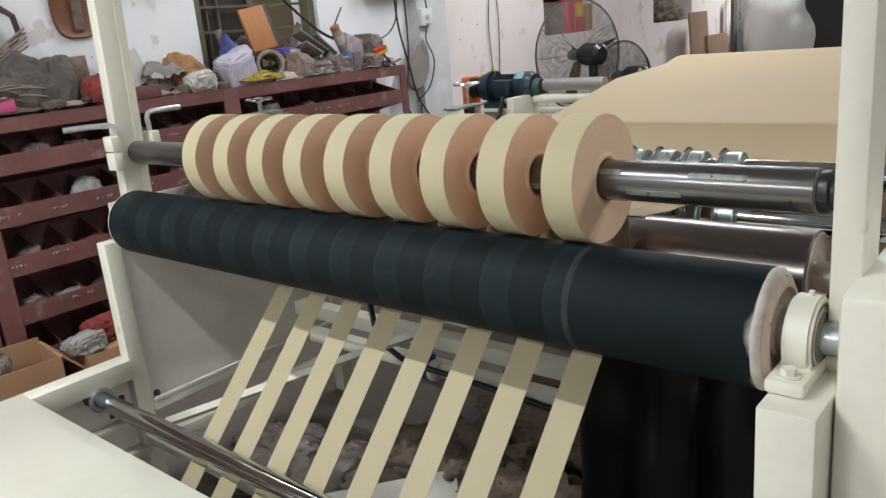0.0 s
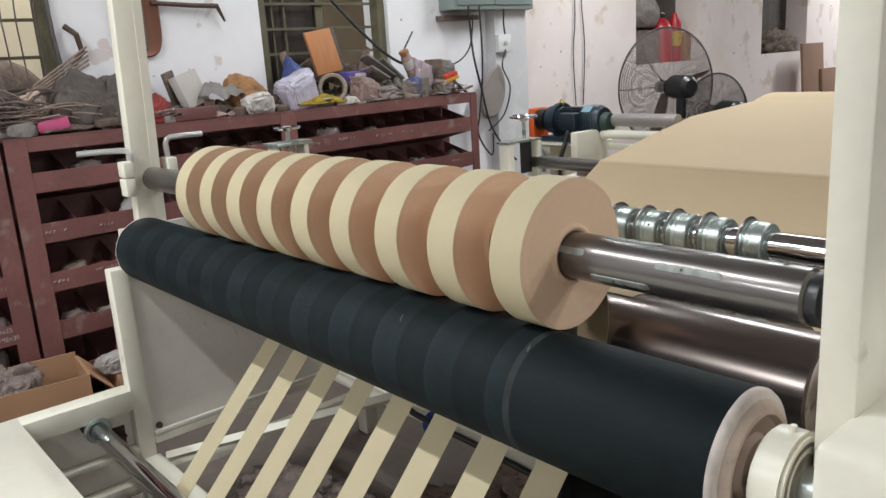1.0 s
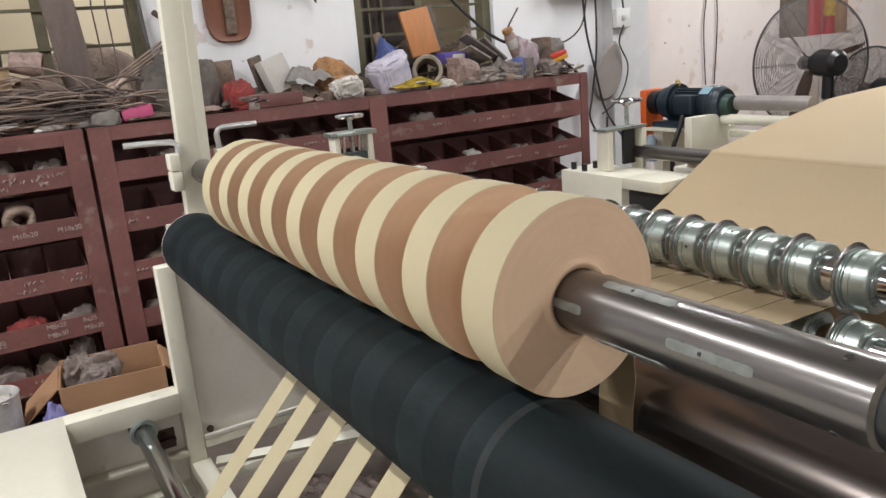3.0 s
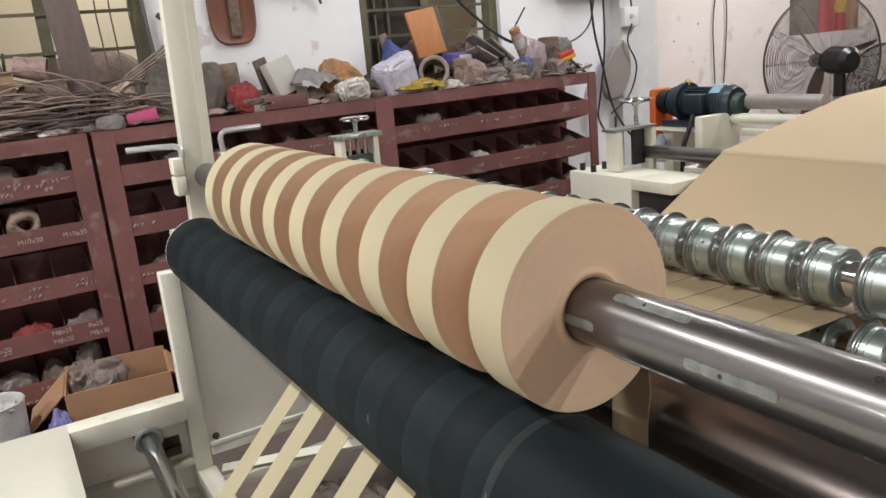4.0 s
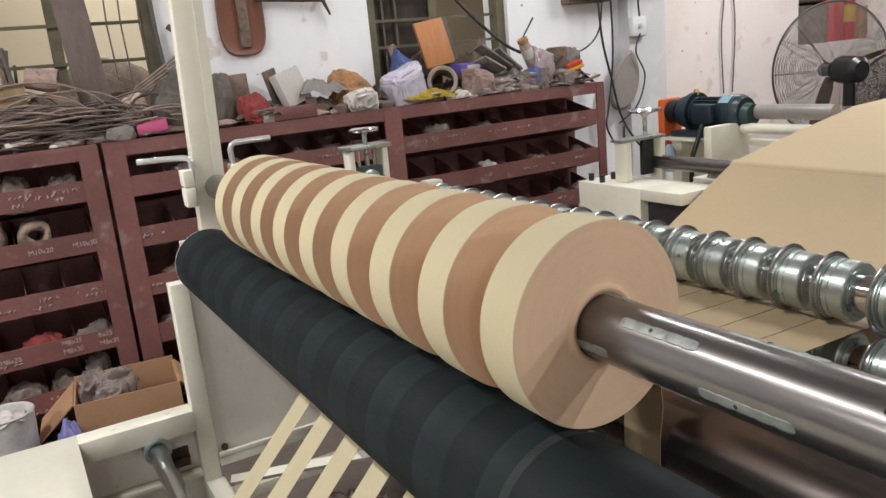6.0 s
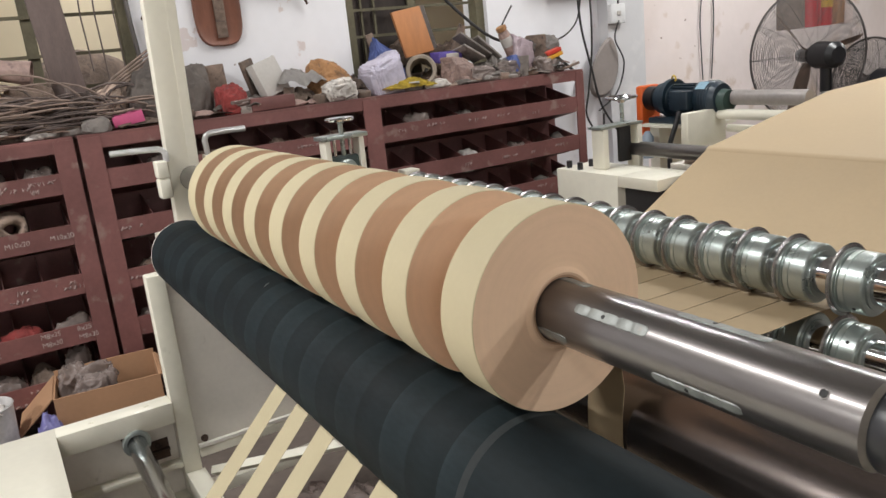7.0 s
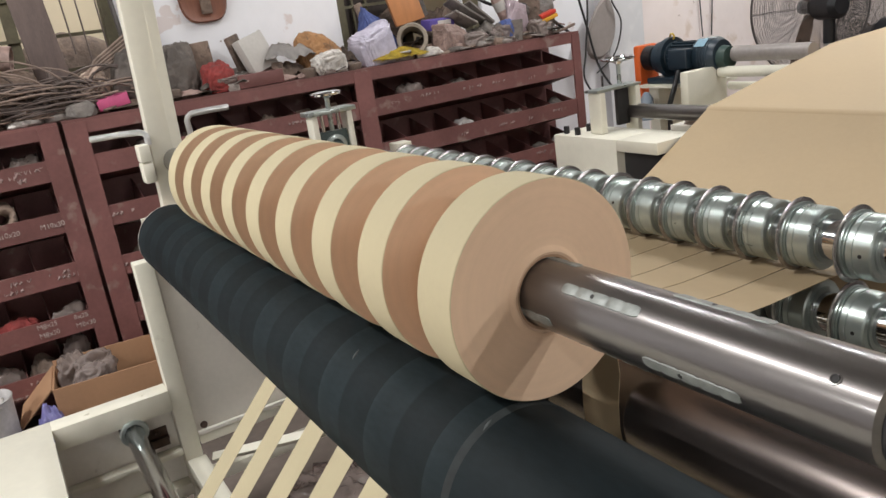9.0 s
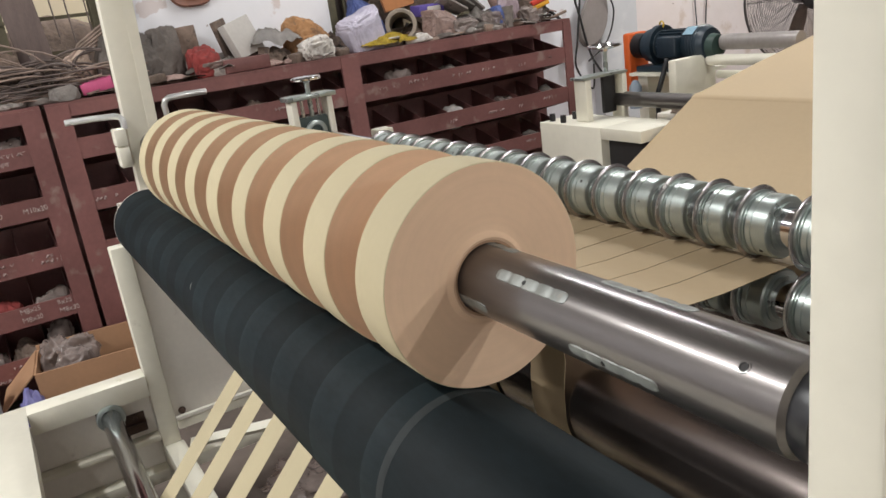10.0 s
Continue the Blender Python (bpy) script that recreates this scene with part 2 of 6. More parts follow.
def lathe(bm, profile, seg=48, m=None, closed=False):
    """Turns a profile of (x, radius) about the x axis; closed joins its end to its start (a ring)."""
    rings = []
    for x, r in profile:
        if r < 1e-6:
            rings.append([bm.verts.new(m @ Vector((x, 0, 0)) if m else (x, 0, 0))])
        else:
            ring = []
            for k in range(seg):
                p = Vector((x, r * math.cos(k * math.tau / seg), r * math.sin(k * math.tau / seg)))
                ring.append(bm.verts.new(m @ p if m else p))
            rings.append(ring)
    pairs = list(zip(rings, rings[1:])) + ([(rings[-1], rings[0])] if closed else [])
    for p, q in pairs:
        for k in range(seg):
            j = (k + 1) % seg
            if len(p) == 1 and len(q) == 1:
                continue
            if len(p) == 1:
                bm.faces.new((p[0], q[j], q[k]))
            elif len(q) == 1:
                bm.faces.new((p[k], p[j], q[0]))
            else:
                bm.faces.new((p[k], p[j], q[j], q[k]))
    return bm


def sheet(bm, line, x0, x1, thick=0.0008):
    """A web of paper: a line of (y, z) drawn out from x0 to x1."""
    pts = [Vector((0, y, z)) for y, z in line]
    rows = []
    for i, p in enumerate(pts):
        d = (pts[min(i + 1, len(pts) - 1)] - pts[max(i - 1, 0)]).normalized()
        n = Vector((0, -d.z, d.y)) * thick
        rows.append([bm.verts.new((x, q.y, q.z)) for q in (p, p + n) for x in (x0, x1)])
    for a, b in zip(rows, rows[1:]):
        for i, j in ((0, 1), (1, 3), (3, 2), (2, 0)):
            bm.faces.new((a[i], a[j], b[j], b[i]))
    bm.faces.new([rows[0][i] for i in (0, 2, 3, 1)])
    bm.faces.new([rows[-1][i] for i in (0, 1, 3, 2)])
    return bm


def arc(cy, cz, r, a0, a1, n=12):
    return [(cy + r * math.cos(radians(a0 + (a1 - a0) * i / n)), cz + r * math.sin(radians(a0 + (a1 - a0) * i / n))) for i in range(n + 1)]


def lump(bm, center, size, rough=0.35, sub=3, seed=0, freq=2.2, flat=-0.7, sharp=0.0):
    """A crumpled or lumpy body: a ball pushed about by noise, flattened below."""
    made = bmesh.ops.create_icosphere(bm, subdivisions=sub, radius=1.0)["verts"]
    off = Vector((seed * 7.3, seed * 3.1, seed * 5.7))
    for v in made:
        p = v.co.copy()
        n = noise.noise(p * freq + off) + 0.5 * noise.noise(p * freq * 2.3 + off)
        if sharp:
            n += sharp * (abs(noise.noise(p * freq * 3.1 + off)) - 0.25) * 2
        p *= 1 + rough * n
        p.z = max(p.z, flat)
        v.co = Vector(center) + Vector((p.x * size[0], p.y * size[1], p.z * size[2]))
    return bm

# ---- the hall ----
WX = -3.95  # inner face of the long wall behind the rack


def wall_with_openings(name, x0, x1, y0, y1, height, openings, mat, label):
    """A wall along y with rectangular openings (y0, y1, z0, z1) right through it."""
    bm = bmesh.new()
    at = y0
    for a, b, c, d in sorted(openings):
        box(bm, x0, x1, at, a, 0, height)
        box(bm, x0, x1, a, b, 0, c)
        box(bm, x0, x1, a, b, d, height)
        at = b
    box(bm, x0, x1, at, y1, 0, height)
    bmesh.ops.remove_doubles(bm, verts=bm.verts, dist=0.0001)
    return tagged(link(name, bm, mat), label, "wall", kind="structure")


HIGH = 3.6
wall_with_openings("wall_west", WX - 0.25, WX, -5.0, 4.36, HIGH, [(-0.4, 1.52, 1.36, 2.5), (2.60, 3.50, 1.36, 2.5)], WALL, "whitewashed masonry wall with barred window openings")
wall_with_openings("wall_west_2", WX - 0.25, WX + 0.02, 4.68, 22.0, HIGH, [(6.13, 7.11, 1.37, 2.3), (8.33, 9.36, 1.37, 2.3)], WALL_PINK, "stained pinkish plaster wall with deep openings")
tagged(link("pillar", boxes((WX - 0.25, -3.86, 4.36, 4.68, 0, HIGH)), PILLAR), "grey plastered pillar in the wall", "pillar", kind="structure")
tagged(link("floor", boxes((-8, 9, -6, 23, -0.2, 0)), CONCRETE), "dark stained concrete workshop floor", "floor", kind="structure")
tagged(link("ceiling", boxes((-8, 9, -6, 23, HIGH, HIGH + 0.1)), CEIL), "grey sheet ceiling", "ceiling", kind="structure")
tagged(link("wall_east", boxes((8, 8.2, -5.2, 22.2, 0, HIGH)), WALL_PINK), "plain plastered wall", "wall", kind="structure")
tagged(link("wall_south", boxes((-7, 8, -5.2, -5.0, 0, HIGH)), WALL), "plain whitewashed wall", "wall", kind="structure")
tagged(link("wall_north", boxes((-7, 8, 22.0, 22.2, 0, HIGH)), WALL_PINK), "plain plastered wall", "wall", kind="structure")
NEXT = material("cream_sheet", (0.62, 0.53, 0.38), 0.16, var=0.05, scale=1, fine=8, bump=0.05)
tagged(link("wall_west_3", boxes((-5.9, -5.7, -5.0, 22.0, 0, HIGH)), NEXT), "cream sheet wall of the next room", "wall", kind="structure")


# ---- machine: rewinding end ----
SHAFT = (1.331, 1.195)
DRUM = (1.265, 0.972)
DRUM_R, ROLL_R, SHAFT_R = 0.1045, 0.1258, 0.0382
REAR = (1.51, 0.99)
REAR_R = 0.088
KNIFE_Y, KNIFE_Z = 1.852, 1.112
FIRST, PITCH, WIDTH = -2.004, 0.1528, 0.068
DRUM_X0, DRUM_X1 = -2.45, -0.365


def rubber_drum():
    mid = (DRUM_X0 + DRUM_X1) / 2
    t = thing("rubber_drum", "black rubber covered drive drum with worn pale ends", "drum", (mid, *DRUM))
    h = (DRUM_X1 - DRUM_X0) / 2
    r = DRUM_R
    part("rubber_cover", lathe(bmesh.new(), [(-h, r - 0.012), (-h, r - 0.004), (-h + 0.004, r), (h - 0.012, r), (h - 0.004, r - 0.003), (h, r - 0.008), (h, r - 0.016)], 96), RUBBER, t)
    ends = material("worn_drum_end", (0.58, 0.46, 0.38), 0.55, var=0.25, scale=9, bump=0.15, spots=(0.16, 0.11, 0.09), spot_amount=0.0)
    for s in (-1, 1):
        part("end_plate", lathe(bmesh.new(), [(s * h, r - 0.012), (s * (h + 0.003), r - 0.014), (s * (h + 0.010), r - 0.024), (s * (h + 0.010), r - 0.031), (s * (h + 0.001), r - 0.036), (s * (h - 0.004), 0.046), (s * (h + 0.006), 0.040), (s * (h + 0.008), 0.027), (s * (h + 0.012), 0.026)], 64), ends, t, "dusty steel end plate")
        part("journal", lathe(bmesh.new(), [(s * (h + 0.005), 0.0), (s * (h + 0.005), 0.026), (s * (h + 0.15), 0.026), (s * (h + 0.152), 0.0)], 32), STEEL, t)
    pale = material("scuffed_rubber_edge", (0.62, 0.55, 0.50), 0.8, var=0.25, scale=18, bump=0.3)
    # pale scuffed rim with an uneven patch
    bm = bmesh.new()
    rows = []
    n = 96
    for k in range(n):
        a = k * math.tau / n
        wide = 0.002 + 0.004 * max(0, noise.noise((math.cos(a) * 2, math.sin(a) * 2, 3.3)))
        prof = [(h - 0.009 - wide, r + 0.0003), (h - 0.008, r + 0.0005), (h - 0.003, r - 0.0022), (h + 0.0008, r - 0.008), (h + 0.0008, r - 0.016)]
        rows.append([bm.verts.new((x, q * math.cos(a), q * math.sin(a))) for x, q in prof])
    for k in range(n):
        p, q = rows[k], rows[(k + 1) % n]
        for i in range(len(p) - 1):
            bm.faces.new((p[i], p[i + 1], q[i + 1], q[i]))
    part("worn_rim", bm, pale, t, "pale scuffed rubber edge")
    part("worn_rim", lathe(bmesh.new(), [(-h + 0.007, r + 0.0003), (-h + 0.003, r + 0.0004), (-h - 0.0006, r - 0.005), (-h - 0.0008, r - 0.013)], 96), pale, t, "pale scuffed rubber edge")
    scuff = material("pale_scuff", (0.10, 0.108, 0.108), 0.7, var=0.3, scale=40)
    # three short scratches and the chalky ring at the web's edge
    for ax, aa, ln in ((-1.02, 122, 9), (-0.716, 112, 9), (-1.55, 20, 8)):
        bm = bmesh.new()
        pts = [(ax - mid + 0.0006 * k, (r + 0.0001) * math.cos(radians(aa + k * ln / 8)), (r + 0.0001) * math.sin(radians(aa + k * ln / 8))) for k in range(9)]
        tube(bm, pts, [0.0003 + 0.0016 * math.sin(k * math.pi / 8) for k in range(9)], 6)
        part("scratch", bm, scuff, t, "pale scratch in the rubber")
    part("chalk_ring", lathe(bmesh.new(), [(-0.722 - mid, r + 0.00025), (-0.716 - mid, r + 0.0005), (-0.708 - mid, r + 0.00025)], 96), material("dust_ring", (0.016, 0.021, 0.022), 0.8, var=0.7, scale=25), t, "dusty ring round the rubber")
    return t


def paper_roll(i):
    x0 = FIRST + PITCH * i
    t = thing("paper_roll", "narrow roll of kraft paper wound on the steel shaft", "paper roll", (x0 + WIDTH / 2, *SHAFT), "slit paper rolls")
    h = WIDTH / 2
    part("wound_paper", lathe(bmesh.new(), [(-h, ROLL_R - 0.001), (-h + 0.001, ROLL_R), (h - 0.001, ROLL_R), (h, ROLL_R - 0.001)], 96), PAPER, t)
    for s in (-1, 1):
        prof = [(s * h, ROLL_R - 0.001)]
        for k in range(1, 9):
            prof.append((s * (h - 0.0002 * (k % 2)), ROLL_R - 0.001 - k * (ROLL_R - 0.055) / 9))
        prof += [(s * (h - 0.0008), 0.0525), (s * (h + 0.0002), 0.0505), (s * (h + 0.003), 0.0480), (s * (h + 0.0042), 0.0455), (s * (h + 0.003), 0.0425)]
        part("side", lathe(bmesh.new(), prof, 96), PAPER_END, t, "cut paper side")
    part("core", lathe(bmesh.new(), [(-h - 0.003, 0.0424), (-h - 0.002, 0.0395), (h + 0.002, 0.0395), (h + 0.003, 0.0424)], 48, closed=True), CORE, t, "brown cardboard core")
    return t


def air_shaft():
    t = thing("rewind_shaft", "polished steel expanding air shaft with pale key slots", "shaft", (0, *SHAFT))
    x0, x1 = -2.49, -0.325
    part("body", lathe(bmesh.new(), [(x0, 0), (x0, SHAFT_R - 0.003), (x0 + 0.003, SHAFT_R), (x1 - 0.004, SHAFT_R), (x1, SHAFT_R - 0.004), (x1, 0.0)], 64), STEEL, t)
    part("collar", lathe(bmesh.new(), [(x1, 0.034), (x1 + 0.004, 0.036), (x1 + 0.016, 0.036), (x1 + 0.02, 0.031), (x1 + 0.026, 0.031), (x1 + 0.03, 0.034), (x1 + 0.05, 0.034), (x1 + 0.052, 0.026)], 48), BLACK, t, "black shaft collar")
    part("journal", lathe(bmesh.new(), [(x1 + 0.04, 0), (x1 + 0.04, 0.026), (x1 + 0.062, 0.026), (x1 + 0.062, 0)], 32), STEEL, t)
    part("journal", lathe(bmesh.new(), [(x0 - 0.06, 0), (x0 - 0.06, 0.024), (x0, 0.024)], 32), STEEL, t)
    key_mat = material("key_strip", (0.22, 0.23, 0.215), 0.42, 0.2, var=0.4, scale=45, bump=0.25, spots=(0.20, 0.19, 0.17), spot_amount=0.0)
    def key(a0, xa, xb):
        bm = bmesh.new()
        n, w, hh = 30, 0.0066, 0.0004
        rows = []
        for j in range(n + 1):
            for_end = min(j, n - j)
            ww = w * (0.7, 0.95, 1.0)[min(for_end, 2)] * (0.86 if j % 6 == 0 else 1.0)
            x = xa + (xb - xa) * j / n
            lift = SHAFT_R + hh + (0.0, 0.0007, 0.0009, 0.0009, 0.0009, 0.0007)[j % 6] * (for_end > 0)
            rows.append([bm.verts.new((x, q * math.cos(a0 + s * ww / SHAFT_R), q * math.sin(a0 + s * ww / SHAFT_R))) for s, q in ((-1, SHAFT_R - 0.001), (-0.8, lift), (0, lift + 0.0002), (0.8, lift), (1, SHAFT_R - 0.001))])
        for p, q in zip(rows, rows[1:]):
            for k in range(4):
                bm.faces.new((p[k], p[k + 1], q[k + 1], q[k]))
        bm.faces.new(rows[0])
        bm.faces.new(rows[-1][::-1])
        part("key", bm, key_mat, t, "pale worn expanding key")
        xm = xa + (xb - xa) * 0.42
        part("screw", tube(bmesh.new(), [(xm, (SHAFT_R - 0.002) * math.cos(a0), (SHAFT_R - 0.002) * math.sin(a0)), (xm, (SHAFT_R + 0.0016) * math.cos(a0), (SHAFT_R + 0.0016) * math.sin(a0))], 0.0024, 10), DARK, t)
    for k in range(3):
        a = radians(120 * k)
        key(a, -0.652, -0.547)
        key(a, -0.90, -0.795)
        b = radians(120 * k + 64)
        key(b, -0.536, -0.433)
        key(b, -0.775, -0.664)
        # a proud disc, coloured dark for the shaded socket hole, with a raised rim
        c, s = math.cos(a), math.sin(a)
        bm = bmesh.new()
        m = Matrix.Translation((-0.362, SHAFT_R * c, SHAFT_R * s)) @ Matrix.Rotation(a, 4, "X") @ Matrix.Rotation(radians(90), 4, "Z")
        lathe(bm, [(-0.0005, 0.0036), (0.0010, 0.0032), (0.0010, 0.0026), (0.0006, 0.0022), (0.0006, 0.0)], 20, m)
        part("socket", bm, DARK, t, "dark disc painted for the shaded hole of a set screw")
        bm = lathe(bmesh.new(), [(-0.0005, 0.0050), (0.0006, 0.0048), (0.0007, 0.0038), (-0.0005, 0.0036)], 20, m, closed=True)
        part("socket_rim", bm, STEEL, t, "worn steel rim of a set screw")
    return t


def steel_drum():
    mid, h, r = (-2.42 - 0.37) / 2, (2.42 - 0.37) / 2, REAR_R
    t = thing("steel_drum", "bare steel drum behind the rubber drum", "drum", (mid, *REAR))
    part("shell", lathe(bmesh.new(), [(-h, r - 0.004), (-h + 0.004, r), (h - 0.004, r), (h, r - 0.004)], 96), STEEL_DULL, t)
    for s in (-1, 1):
        part("end_plate", lathe(bmesh.new(), [(s * h, r - 0.004), (s * (h + 0.002), r - 0.008), (s * (h - 0.006), r - 0.012), (s * (h - 0.006), 0.03), (s * (h + 0.07), 0.028), (s * (h + 0.07), 0)], 64), material("brownish_end", (0.5, 0.42, 0.38), 0.4, 0.5, var=0.3, scale=14, spots=(0.1, 0.06, 0.05), spot_amount=0.0), t, "dull steel end plate")
    return t


def knife_shaft(name, y, z, x_first, x_second, count, pitch, label):
    """A shaft with clamped knife rings; the first one trims the edge and stands a little apart."""
    t = thing(name, label, "knife shaft", (0, y, z))
    part("shaft", lathe(bmesh.new(), [(-2.46, 0), (-2.46, 0.030), (-0.2, 0.030), (-0.2, 0)], 48), CHROME, t)
    for i in range(count):
        x = x_first if i == 0 else x_second - pitch * (i - 1)
        profile = [(0.0, 0.027), (0.0, 0.0495), (0.0035, 0.0495), (0.004, 0.0462), (0.0065, 0.0462), (0.007, 0.0435), (0.009, 0.0435), (0.0095, 0.0468), (0.018, 0.0470), (0.0185, 0.0458), (0.0205, 0.0458), (0.021, 0.0470), (0.0425, 0.0470), (0.045, 0.0450), (0.045, 0.037), (0.048, 0.0365), (0.048, 0.027)]
        ring = part("ring", lathe(bmesh.new(), [(x + d, r) for d, r in profile], 56), ZINC, t, "zinc plated knife holder")
        edge = [(-0.0001, 0.048), (-0.0008, 0.0540), (-0.0022, 0.0560), (-0.0042, 0.0545), (-0.0055, 0.0445), (-0.0105, 0.0430), (-0.011, 0.027)]
        part("blade", lathe(bmesh.new(), [(x + d, r) for d, r in edge], 56), KNIFE, ring, "round ground steel blade")
        part("grub_screw", tube(bmesh.new(), [(x + 0.030, 0.045 * math.cos(i), 0.045 * math.sin(i)), (x + 0.030, 0.0475 * math.cos(i), 0.0475 * math.sin(i))], 0.003, 8), DARK, ring)
    return t


drum = rubber_drum()
rolls = [paper_roll(i) for i in range(9)]
shaft = air_shaft()
rear = steel_drum()
knives = knife_shaft("upper_knife_shaft", KNIFE_Y, KNIFE_Z, -0.6795, -0.7696, 18, PITCH / 2, "steel shaft carrying a row of zinc plated slitting rings")
counter = knife_shaft("lower_knife_shaft", KNIFE_Y, KNIFE_Z - 0.1145, -0.688, -0.778, 18, PITCH / 2, "lower steel shaft with zinc plated slitting rings")

# strips that pass below the rubber drum to the lower winder
for i in range(8):
    x0 = -1.9075 + 0.1511 * i
    line = [(0.78, 0.13), (0.95, 0.3075), (1.2, 0.57), (1.4, 0.78)] + arc(REAR[0], REAR[1], REAR_R + 0.001, -46, 60, 14)
    solid("paper_strip", sheet(bmesh.new(), line, x0, x0 + 0.0755), PAPER, "taut strip of kraft paper running under the drum", "paper strip", "strips under the drum")
# strips that rise behind the drum to the rolls
for i in range(9):
    x0 = FIRST + PITCH * i
    line = arc(REAR[0], REAR[1], REAR_R + 0.0025, 250, 176, 14) + [(1.4205, 1.02), (1.4265, 1.06)] + arc(SHAFT[0], SHAFT[1], ROLL_R + 0.001, -44, -15, 6)
    solid("paper_strip", sheet(bmesh.new(), line, x0 + 0.001, x0 + WIDTH - 0.001), WEB, "strip of kraft paper rising to its roll", "paper strip", "strips to the rolls")

# web from the parent roll over the guide roller, down, and through the knives
WEB_X0, WEB_X1 = -2.05, -0.63
PARENT = (4.75, 0.42)
PARENT_R = 0.80
web = thing("paper_web", "wide taut web of brown kraft paper", "paper web")
part("upper_span", sheet(bmesh.new(), arc(PARENT[0], PARENT[1], PARENT_R + 0.001, 75, 106, 10) + [(3.9, 1.166), (3.5, 1.100), (3.19, 1.045)] + arc(3.165, 1.012, 0.031, 100, 118, 3), WEB_X0, WEB_X1), WEB, web)
part("lower_span", sheet(bmesh.new(), arc(3.165, 1.012, 0.031, 118, 150, 4) + [(2.83, 0.862), (2.45, 0.665)], WEB_X0, WEB_X1), WEB, web)
slit_web = thing("slit_web", "kraft web cut into narrow strips at the knives", "paper web")
part("uncut_span", sheet(bmesh.new(), [(2.43, 0.655), (2.2, 0.86), (2.08, 0.99), (2.03, 1.036), (1.98, 1.052), (1.852, 1.056)], -2.045, -0.715), WEB, slit_web)
edges = [-2.045] + [-0.7885 - PITCH / 2 * i for i in range(16, -1, -1)] + [-0.715]
for xa, xb in zip(edges, edges[1:]):
    part("strip", sheet(bmesh.new(), [(1.8515, 1.056), (1.70, 1.058), (1.62, 1.064)] + arc(REAR[0], REAR[1], REAR_R + 0.002, 78, 97, 3), xa + 0.0011, xb - 0.0011), WEB, slit_web)
part("roll_body", lathe(bmesh.new(), [(-0.71, 0.04), (-0.71, PARENT_R - 0.003), (-0.706, PARENT_R), (0.706, PARENT_R), (0.71, PARENT_R - 0.003), (0.71, 0.04)], 128), WEB,
     tagged(thing("parent_roll", "large brown kraft parent roll in the unwind stand", "paper roll", ((WEB_X0 + WEB_X1) / 2, *PARENT)), ""))


# ---- machine frame ----
def lean(cx, cy, cz, degrees):
    return Matrix.Translation((cx, cy, cz)) @ Matrix.Rotation(radians(degrees), 4, "X")


def hex_bolt(parent, at, axis, r=0.008, length=0.008, mat=None, name="bolt"):
    d = Vector(axis).normalized()
    bm = tube(bmesh.new(), [Vector(at), Vector(at) + d * length], r, 6)
    tube(bm, [Vector(at) - d * 0.001, Vector(at) + d * 0.0015], r * 1.5, 14)
    return part(name, bm, mat or ZINC, parent, smooth=False)


